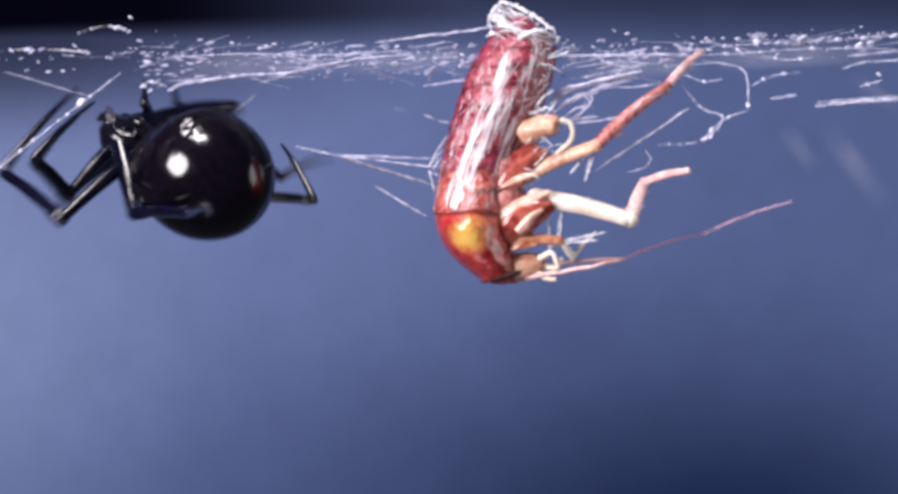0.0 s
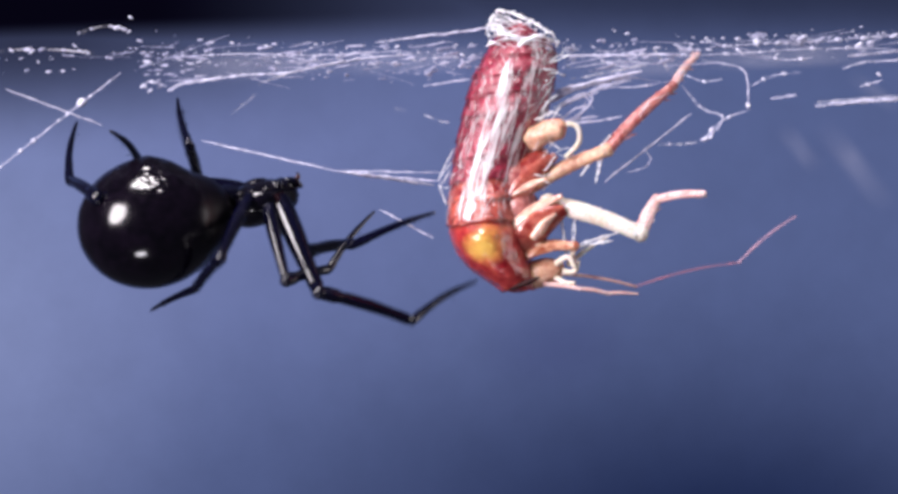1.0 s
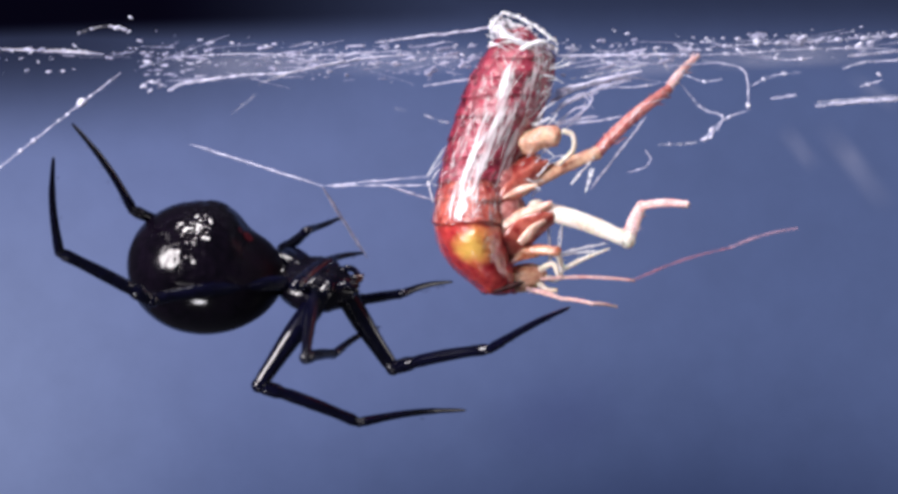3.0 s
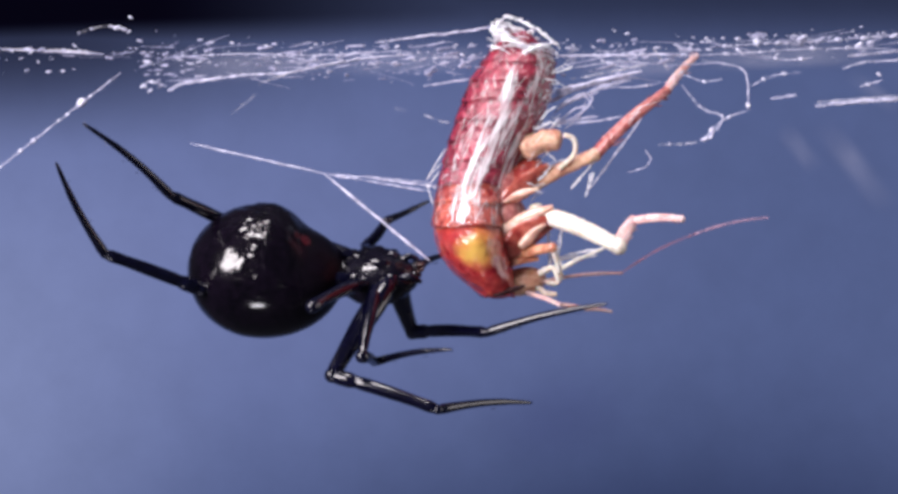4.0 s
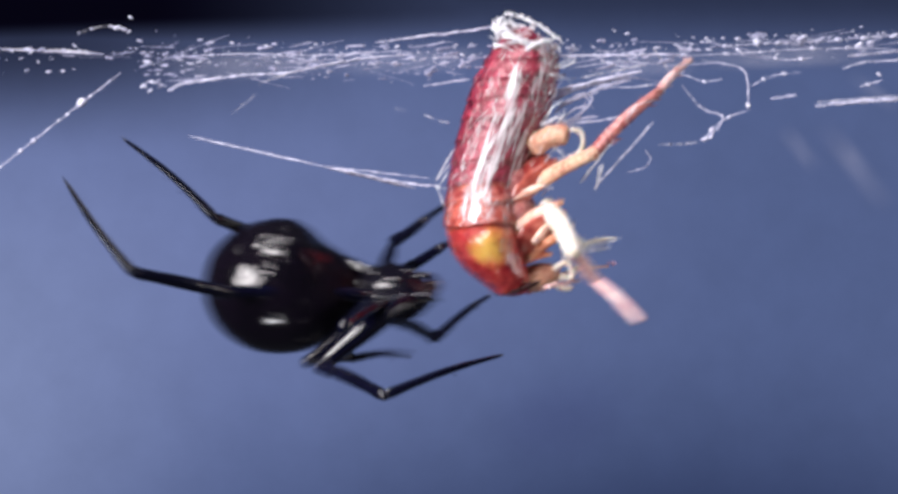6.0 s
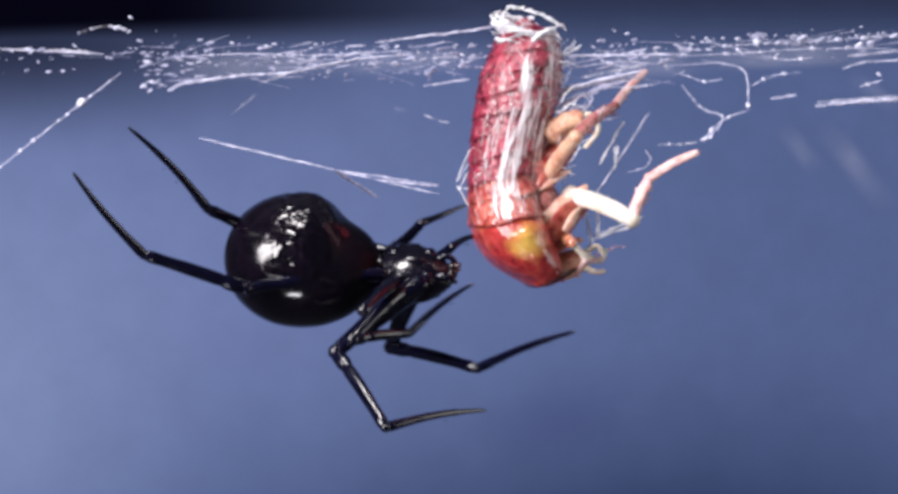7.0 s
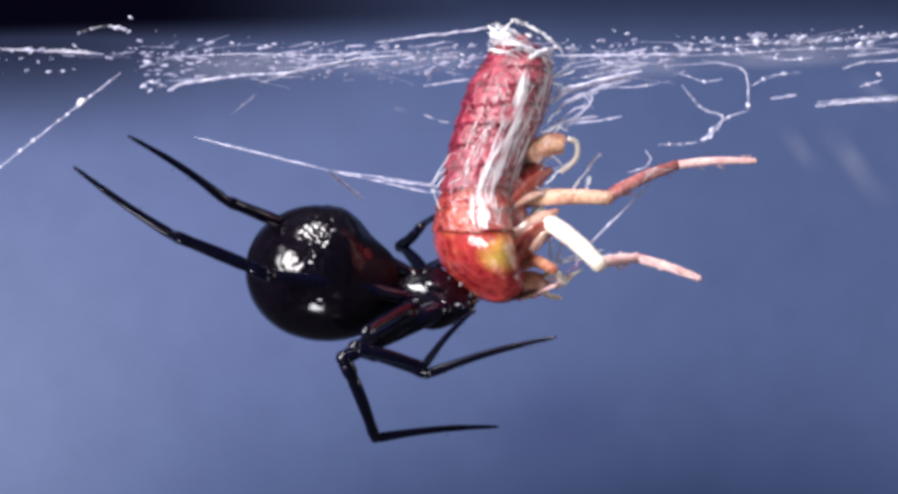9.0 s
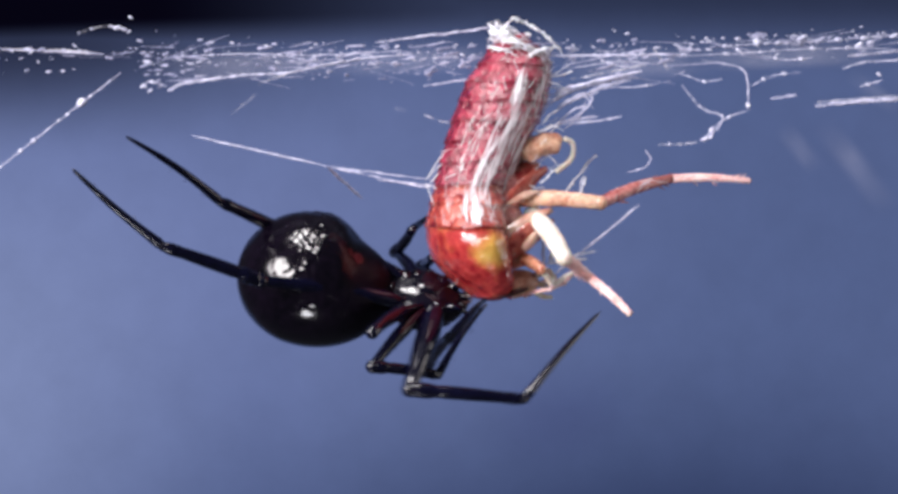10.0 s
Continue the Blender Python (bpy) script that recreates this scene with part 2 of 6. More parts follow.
def make_dark_fade():
    """The black, out-of-focus band above: an added sheet, its darkening painted as a fade."""
    m = bpy.data.materials.new("black_fade")
    m.use_nodes = True
    t = m.node_tree
    t.nodes.clear()
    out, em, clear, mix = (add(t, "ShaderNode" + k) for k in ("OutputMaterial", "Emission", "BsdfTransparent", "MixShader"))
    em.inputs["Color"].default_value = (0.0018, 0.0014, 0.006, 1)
    co, sep = add(t, "ShaderNodeTexCoord"), add(t, "ShaderNodeSeparateXYZ")
    t.links.new(co.outputs["UV"], sep.inputs[0])

    def calc(op, a, b):
        n = add(t, "ShaderNodeMath")
        n.operation = op
        for i, x in enumerate((a, b)):
            if isinstance(x, (int, float)):
                n.inputs[i].default_value = x
            else:
                t.links.new(x, n.inputs[i])
        return n.outputs[0]

    def step(value, lo, hi):
        n = add(t, "ShaderNodeMapRange")
        n.interpolation_type = "SMOOTHSTEP"
        n.inputs["From Min"].default_value, n.inputs["From Max"].default_value = lo, hi
        t.links.new(value, n.inputs["Value"])
        return n.outputs[0]

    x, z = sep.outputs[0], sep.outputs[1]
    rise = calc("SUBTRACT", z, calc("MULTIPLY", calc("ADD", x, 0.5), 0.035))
    # black, grey and dim fades painted over the backdrop, heaviest at the left
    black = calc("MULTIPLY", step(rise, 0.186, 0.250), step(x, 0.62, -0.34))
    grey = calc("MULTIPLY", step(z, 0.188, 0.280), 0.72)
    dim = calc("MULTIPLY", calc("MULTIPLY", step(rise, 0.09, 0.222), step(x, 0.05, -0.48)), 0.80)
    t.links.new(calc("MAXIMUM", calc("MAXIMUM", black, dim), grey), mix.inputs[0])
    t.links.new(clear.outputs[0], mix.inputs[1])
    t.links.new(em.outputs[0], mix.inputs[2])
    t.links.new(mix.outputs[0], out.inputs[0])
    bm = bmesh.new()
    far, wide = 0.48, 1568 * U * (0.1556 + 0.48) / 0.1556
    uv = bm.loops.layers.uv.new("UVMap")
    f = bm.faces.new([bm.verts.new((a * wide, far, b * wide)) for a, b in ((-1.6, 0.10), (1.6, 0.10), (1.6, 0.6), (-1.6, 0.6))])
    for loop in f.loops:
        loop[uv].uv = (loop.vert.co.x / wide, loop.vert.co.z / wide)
    tagged(part("backdrop", bm, m), "added sheet with a blurred black fade painted above the blue distance", "backdrop", kind="structure")


make_dark_fade()

# ---- the spider ----
LIMB_PIECES = {}
LEG_SIZE = {  # femur, tibia with patella, metatarsus with tarsus (mm), hip on the body (mm)
    "front_near": (7.30, 6.80, 8.30, (7.98, -0.98, 0.56)), "front_far": (7.35, 7.18, 8.12, (7.98, 0.98, 0.56)),
    "second_near": (6.23, 4.55, 5.60, (7.21, -1.26, 0.56)), "second_far": (5.08, 4.38, 5.08, (7.21, 1.26, 0.56)),
    "third_near": (7.00, 4.20, 5.25, (6.44, -1.19, 0.56)), "third_far": (5.25, 4.38, 5.08, (6.44, 1.19, 0.56)),
    "hind_near": (9.38, 6.48, 7.18, (5.81, -0.91, 0.56)), "hind_far": (7.53, 6.02, 7.53, (5.81, 0.91, 0.56))}


def bristles(bm, length, radius, count, rng, out=2.0, start=0.1):
    """Fine hairs that lean towards the tip."""
    for k in range(count):
        x = length * (start + (0.97 - start) * rng.random())
        a = rng.random() * 2 * math.pi
        r = radius(x / length)
        root = Vector((x, r * 0.8 * math.cos(a), r * 0.8 * math.sin(a)))
        tip = root + Vector((out * 5 * U, out * 5 * U * math.cos(a), out * 5 * U * math.sin(a)))
        tube(bm, [root, tip], [0.9 * U, 0.2 * U], 3, ends=False)


def leg_segment(kind, length, thick, rng):
    """One leg piece along +X from its joint."""
    shapes = {"femur": ((0, 0.66), (0.06, 0.90), (0.25, 1.08), (0.50, 1.02), (0.80, 0.78), (0.94, 0.72), (1.0, 0.58)),
              "tibia": ((0, 0.70), (0.05, 0.98), (0.17, 1.0), (0.23, 0.78), (0.30, 0.86), (0.55, 0.84), (0.80, 0.74), (0.93, 0.80), (1.0, 0.58)),
              "metatarsus": ((0, 0.62), (0.05, 0.74), (0.25, 0.60), (0.55, 0.50), (0.68, 0.46), (0.72, 0.40), (0.90, 0.30), (0.98, 0.20), (1.0, 0.08))}
    sh = shapes[kind]

    def radius(s):
        for (a, ra), (b, rb) in zip(sh, sh[1:]):
            if s <= b:
                return thick * (ra + (rb - ra) * (s - a) / (b - a))
        return thick * sh[-1][1]

    bm = bmesh.new()
    n = 40
    bow = 0.035 * length if kind == "metatarsus" else 0.02 * length
    pts = [Vector((length * i / n, 0, bow * math.sin(math.pi * i / n))) for i in range(n + 1)]
    tube(bm, pts, [radius(i / n) for i in range(n + 1)], 20)
    ball(bm, (0, 0, 0), [radius(0.03) * (1.16 if kind == "tibia" else 1.02)] * 3, rings=12, sides=16)
    bristles(bm, length, radius, {"femur": 3, "tibia": 4, "metatarsus": 14}[kind], rng, 0.6)
    return bm


def bulge(n):
    """Drawn out towards the waist, and falling away there on the underside, which hangs uppermost."""
    front = max(0.0, n.x)
    girth = math.hypot(n.y, n.z) + 1e-6
    back = max(0.0, min(1.0, (-n.z / girth - 0.62) / 0.36))
    k = 1.0 + (0.11 * front ** 1.5 + 0.07 * front ** 4) * (1 - 0.7 * back * min(1.0, girth / 0.3))
    top = max(0.0, 0.42 * n.y + 0.90 * n.z)
    return k - 0.22 * math.exp(-((n.x - 0.74) / 0.28) ** 2) * top + 0.03 * math.exp(-((n.x - 0.12) / 0.14) ** 2) * top


def make_spider():
    rng = random.Random(5)
    root = thing("spider", "glossy black round-bodied spider hanging belly up, biting its prey", "spider")
    # abdomen: a globe, blunter at the waist, with a shallow crease and wrinkles underneath
    bm = bmesh.new()
    bmesh.ops.create_uvsphere(bm, u_segments=180, v_segments=120, radius=1)
    for v in bm.verts:
        n = v.co.normalized()
        k = bulge(n)
        under = max(0.0, min(1.0, (n.z - 0.32) / 0.3)) * math.exp(-(n.x / 0.33) ** 2)
        k += 0.003 * noise.noise(n * 5) + under * (0.015 * noise.noise(n * 9) + 0.016 * noise.noise(n * 17) + 0.004 * noise.noise(n * 31))
        v.co = Vector((n.x * 127 * k, n.y * 120 * k, n.z * 114 * k)) * U
    ab = part("abdomen", bm, M_ABDOMEN, root, "shiny black globe-shaped abdomen")
    bm = bmesh.new()
    for cx, r in ((0.66, 0.085), (0.54, 0.055)):
        ring = []
        for k in range(14):
            a = 2 * math.pi * k / 14
            n = Vector((cx + r * 0.8 * math.cos(a), r * 1.25 * math.sin(a), 0.0))
            n.z = math.sqrt(1 - n.x ** 2 - n.y ** 2)
            kk = bulge(n) * 1.012
            ring.append(bm.verts.new(Vector((n.x * 127 * kk, n.y * 120 * kk, n.z * 114 * kk)) * U))
        top = bm.faces.new(ring)
    part("hourglass_mark", bm, M_RED, ab, "dull red hourglass mark")
    bm = bmesh.new()
    d = Vector((0.14, 0.52, 0.84))
    base = Vector((d.x * 127, d.y * 120, d.z * 114)) * U * 0.96
    tube(bm, [base + d * h * U for h in (0, 4, 7, 9, 10)], [26 * U, 23 * U, 18 * U, 11 * U, 2 * U], 18)
    part("spinneret", bm, M_HEADPLATE, ab)
    bm = bmesh.new()
    tube(bm, bent([Vector((108, 0, -2)) * U, Vector((128, 0, 0)) * U, Vector((150, 0, 2)) * U]), 24 * U, 14)
    part("waist", bm, M_HEADPLATE, root)
    # head shield with eyes
    bm = bmesh.new()
    bmesh.ops.create_uvsphere(bm, u_segments=40, v_segments=28, radius=1)
    for v in bm.verts:
        n = v.co.normalized()
        k = 1 - 0.22 * max(0, n.x) * abs(n.y) + 0.04 * noise.noise(n * 4) + 0.03 * noise.noise(n * 9)
        k -= 0.10 * math.exp(-((n.x + 0.1) / 0.3) ** 2) * max(0, -n.z)
        v.co = Vector((206 + n.x * 72 * k, n.y * 63 * k, n.z * (34 if n.z > 0 else 50) * k)) * U
    head = part("head_shield", bm, M_HEADPLATE, root, "black rough head shield")
    bm = bmesh.new()
    for y, z in ((-14, -14), (-5, -16), (5, -16), (14, -14), (-17, -6), (-6, -7), (6, -7), (17, -6)):
        ball(bm, Vector((262, y, z)) * U, [4.2 * U] * 3, rings=6, sides=8)
    part("eye", bm, M_EYE, head)
    bm = bmesh.new()
    ball(bm, Vector((204, 0, 30)) * U, (24 * U, 15 * U, 9 * U))
    part("breastplate", bm, M_HEADPLATE, head)
    for s in (-1, 1):
        bm = bmesh.new()
        tube(bm, bent([Vector((250, 9 * s, 0)) * U, Vector((266, 10 * s, 8)) * U, Vector((276, 9 * s, 20)) * U]),
             [11 * U] * 8 + [9 * U] * 8 + [6 * U], 12)
        jaw = part("jaw", bm, M_HEADPLATE, root)
        bm = bmesh.new()
        tube(bm, bent([Vector((276, 9 * s, 20)) * U, Vector((284, 6 * s, 26)) * U, Vector((284, 2 * s, 34)) * U]),
             [4 * U - 0.2 * U * k for k in range(17)], 8)
        part("fang", bm, M_EYE, jaw)
        bm = bmesh.new()
        line = bent([Vector((240, 20 * s, 14)) * U, Vector((256, 24 * s, 24)) * U, Vector((270, 24 * s, 20)) * U, Vector((280, 20 * s, 8)) * U])
        tube(bm, line, [7 * U - 0.12 * U * k for k in range(len(line))], 10)
        part("feeler", bm, M_LEG, root)
    for name, (lf, lt, lm, hip) in LEG_SIZE.items():
        bm = bmesh.new()
        h = Vector(hip) * MM
        inner = Vector((204 * U + (h.x - 204 * U) * 0.7, h.y * 0.35, 13 * U))
        turn = aimed(inner, h)
        ball(bm, inner.lerp(h, 0.62), (27 * U, 13 * U, 12 * U), turn, 14, 18)
        for v in bm.verts:
            v.co += 1.6 * U * noise.noise_vector(v.co / (16 * U))
        part("coxa", bm, M_HEADPLATE, root)
        heavy = 1.0 if name.startswith(("front", "hind")) else 0.86
        stout = 1.38 if name.startswith("front") else 1.0
        LIMB_PIECES[name] = (root, h, [
            part("femur", leg_segment("femur", lf * MM, 13.5 * U * heavy * stout, rng), M_LEG, root),
            part("tibia", leg_segment("tibia", lt * MM, 13.2 * U * heavy, rng), M_LEG, root),
            part("metatarsus", leg_segment("metatarsus", lm * MM, 12.0 * U * heavy, rng), M_LEG, root)], (lf * MM, lt * MM, lm * MM))
    return root


SPIDER = make_spider()

# ---- the cockroach ----
ROACH_HOME = P(905, 64)
# centre line from tail to neck: along, down, half width
SPINE = ((906, 56, 16), (910, 76, 44), (915, 100, 63), (905, 130, 75), (898, 150, 79), (889, 180, 80), (880, 205, 80), (860, 250, 74),
         (842, 300, 69), (830, 350, 67), (825, 390, 67), (830, 425, 68), (842, 462, 63), (862, 494, 50), (878, 520, 28))


def spine(v):
    for (u0, v0, r0), (u1, v1, r1) in zip(SPINE, SPINE[1:]):
        if v <= v1:
            s = max(0.0, (v - v0) / (v1 - v0))
            s2 = s
            return u0 + (u1 - u0) * s2, r0 + (r1 - r0) * s2
    return SPINE[-1][0], SPINE[-1][2]


def smooth_spine(v):
    us = [spine(v + d) for d in (-14, -7, 0, 7, 14)]
    return sum(a for a, _ in us) / 5, sum(b for _, b in us) / 5


def skin(v, a, lift=0.0):
    """A point on the trunk at height v and angle a (0 belly side, -90 towards the viewer), relative to the hanging point."""
    u, r = smooth_spine(v)
    c, s = math.cos(radians(a)), math.sin(radians(a))
    r = r + lift
    deep = 0.92 + 0.85 * max(0.0, min(1.0, (v - 330) / 90))
    return P(u, v) + Vector((r * c * (1.0 if c < 0 else 0.92), r * deep * s, 0)) * U - ROACH_HOME


def plate(v0, v1, flare=1.5, rings=7, sides=40, start=None):
    """A ring plate of the trunk: it lifts off a little at its lower rim and tucks in above."""
    bm = bmesh.new()
    loops = []
    for i in range(rings + 1):
        s = i / rings
        v = v0 + (v1 - v0) * s
        lift = flare * (s ** 2) - 1.5 * (1 - s)
        loops.append([bm.verts.new(skin(v + 2.5 * math.sin(radians(3 * a) + v), a, lift + 1.1 * noise.noise(Vector((a * 0.06, v * 0.05, 3)))))
                      for a in (360 * k / sides for k in range(sides))])
    loops.append([bm.verts.new(skin(v1 - 1, 360 * k / sides, -4)) for k in range(sides)])
    for r, s in zip(loops, loops[1:]):
        for k in range(sides):
            bm.faces.new((r[k], s[k], s[(k + 1) % sides], r[(k + 1) % sides]))
    if start is not None:
        bm.faces.new(loops[0])
    return bm


def insect_segment(length, r0, r1, rng, spines=0, mid=None):
    bm = bmesh.new()
    n = 18
    mid = mid or max(r0, r1) * 1.1

    def radius(s):
        return (r0 * (1 - s) ** 2 + 2 * mid * s * (1 - s) + r1 * s * s) * U

    tube(bm, [Vector((length * i / n, 0, 0.03 * length * math.sin(math.pi * i / n))) for i in range(n + 1)],
         [radius(i / n) * (1 + 0.05 * rng.uniform(-1, 1)) for i in range(n + 1)], 12, flat=0.8)
    ball(bm, (0, 0, 0), [r0 * U] * 3, rings=8, sides=10)
    ball(bm, (length, 0, 0), [r1 * U * 1.05] * 3, rings=8, sides=10)
    for k in range(spines):
        x = length * (0.15 + 0.8 * rng.random())
        a = rng.random() * 2 * math.pi
        r = radius(x / length) * 0.8
        b = Vector((x, r * math.cos(a), r * math.sin(a)))
        tube(bm, [b, b + Vector((9 * U, 7 * U * math.cos(a), 7 * U * math.sin(a)))], [1.8 * U, 0.3 * U], 5, ends=False)
    return bm


def pronotum_material():
    """Orange shield with a yellow blotch of soft outline."""
    t = M_PRON.node_tree
    b = t.nodes["Principled BSDF"]
    base = b.inputs["Base Color"].links[0].from_socket
    co = add(t, "ShaderNodeTexCoord")
    mp = add(t, "ShaderNodeMapping")
    c = skin(436, -88)
    mp.inputs["Location"].default_value = (-c.x / (54 * U), -c.y / (54 * U), -c.z / (48 * U))
    mp.inputs["Scale"].default_value = (1 / (54 * U), 1 / (54 * U), 1 / (48 * U))
    t.links.new(co.outputs["Object"], mp.inputs["Vector"])
    g = add(t, "ShaderNodeTexGradient")
    g.gradient_type = "SPHERICAL"
    t.links.new(mp.outputs[0], g.inputs[0])
    mix = add(t, "ShaderNodeMix")
    mix.data_type = "RGBA"
    mr = add(t, "ShaderNodeMapRange")
    mr.interpolation_type = "SMOOTHSTEP"
    mr.inputs["From Min"].default_value, mr.inputs["From Max"].default_value = 0.05, 0.95
    uneven = add(t, "ShaderNodeTexNoise", Scale=900.0, Detail=3.0)
    t.links.new(co.outputs["Object"], uneven.inputs["Vector"])
    shift = add(t, "ShaderNodeMath")
    shift.operation = "MULTIPLY_ADD"
    shift.inputs[1].default_value, shift.inputs[2].default_value = 1.1, -0.50
    t.links.new(uneven.outputs["Fac"], shift.inputs[0])
    worn = add(t, "ShaderNodeMath")
    t.links.new(g.outputs["Fac"], worn.inputs[0])
    t.links.new(shift.outputs[0], worn.inputs[1])
    t.links.new(worn.outputs[0], mr.inputs["Value"])
    t.links.new(mr.outputs[0], mix.inputs[0])
    t.links.new(base, mix.inputs[6])
    mix.inputs[7].default_value = (0.66, 0.40, 0.090, 1)
    t.links.new(mix.outputs[2], b.inputs["Base Color"])


def silk_coat_material():
    """Streaked, patchy silk over the shell: dense in the middle of the coat, thin at its rims."""
    m, t, b = nodes_of("silk_coat")
    co, sep, mp = add(t, "ShaderNodeTexCoord"), add(t, "ShaderNodeSeparateXYZ"), add(t, "ShaderNodeMapping", Scale=(12.0, 3.0, 1), Rotation=(0, 0, 0.16))
    t.links.new(co.outputs["UV"], sep.inputs[0])
    t.links.new(co.outputs["UV"], mp.inputs["Vector"])
    big, small = add(t, "ShaderNodeTexNoise", Scale=1.0, Detail=4.0, Roughness=0.65, Distortion=0.6), add(t, "ShaderNodeTexNoise", Scale=2.8, Detail=3.0, Distortion=0.8)
    t.links.new(mp.outputs[0], big.inputs["Vector"])
    t.links.new(mp.outputs[0], small.inputs["Vector"])
    def calc(op, a, b):
        n = add(t, "ShaderNodeMath")
        n.operation = op
        for i, x in enumerate((a, b)):
            if isinstance(x, (int, float)):
                n.inputs[i].default_value = x
            else:
                t.links.new(x, n.inputs[i])
        return n.outputs[0]

    # dense between two edges that part towards the head, thin elsewhere
    across, along = sep.outputs[0], sep.outputs[1]
    waver = calc("MULTIPLY", calc("SUBTRACT", big.outputs["Fac"], 0.5), 0.12)
    low, high = calc("SUBTRACT", 0.45, calc("MULTIPLY", along, 0.19)), calc("ADD", 0.55, calc("MULTIPLY", along, 0.08))
    w = calc("DIVIDE", calc("ADD", calc("SUBTRACT", across, low), waver), 0.09)
    e = calc("DIVIDE", calc("SUBTRACT", high, calc("ADD", across, waver)), 0.08)
    foot = calc("DIVIDE", calc("SUBTRACT", calc("ADD", 0.985, calc("MULTIPLY", calc("SUBTRACT", small.outputs["Fac"], 0.5), 0.14)), along), 0.03)
    inside = calc("MULTIPLY", calc("MINIMUM", calc("MAXIMUM", w, 0.0), 1.0), calc("MINIMUM", calc("MAXIMUM", e, 0.0), 1.0))
    inside = calc("MULTIPLY", inside, calc("MINIMUM", calc("MAXIMUM", foot, 0.0), 1.0))
    flank = calc("MULTIPLY", calc("MINIMUM", across, 0.30), 0.95)
    belly = calc("MINIMUM", calc("MAXIMUM", calc("MULTIPLY", calc("SUBTRACT", across, 0.56), 1.3), 0.0), 0.20)
    flank = calc("ADD", flank, calc("MULTIPLY", belly, calc("SUBTRACT", 1.0, along)))
    curve = calc("ADD", flank, calc("MULTIPLY", inside, calc("ADD", 0.40, calc("MULTIPLY", along, 0.02))))
    bare = add(t, "ShaderNodeMapRange")
    bare.interpolation_type = "SMOOTHSTEP"
    for name, value in (("From Min", 0.04), ("From Max", 0.22), ("To Min", 0.55), ("To Max", 1.0)):
        bare.inputs[name].default_value = value
    t.links.new(sep.outputs[1], bare.inputs["Value"])
    curve = calc("MULTIPLY", curve, bare.outputs[0])
    grain = calc("ADD", calc("MULTIPLY", calc("SUBTRACT", big.outputs["Fac"], 0.5), 3.6), calc("MULTIPLY", calc("SUBTRACT", small.outputs["Fac"], 0.5), 1.6))
    # small white specks in the silk, painted in for glints on the shell
    glint = add(t, "ShaderNodeTexNoise", Scale=9.0, Detail=2.0, Distortion=0.5)
    t.links.new(mp.outputs[0], glint.inputs["Vector"])
    grain = calc("ADD", grain, calc("MULTIPLY", calc("MAXIMUM", calc("SUBTRACT", glint.outputs["Fac"], 0.60), 0.0), 3.0))
    n = calc("MINIMUM", calc("MAXIMUM", calc("ADD", calc("SUBTRACT", calc("MULTIPLY", curve, 1.6), 0.55), grain), 0.0), 0.96)
    t.links.new(n, b.inputs["Alpha"])
    t.links.new(ramp(t, small.outputs["Fac"], [(0.32, (0.76, 0.60, 0.66)), (0.52, (0.92, 0.89, 0.93))]), b.inputs["Base Color"])
    bp = add(t, "ShaderNodeBump", Strength=0.22, Distance=0.0001)
    t.links.new(grain, bp.inputs["Height"])
    t.links.new(bp.outputs[0], b.inputs["Normal"])
    b.inputs["Roughness"].default_value = 0.28
    return m


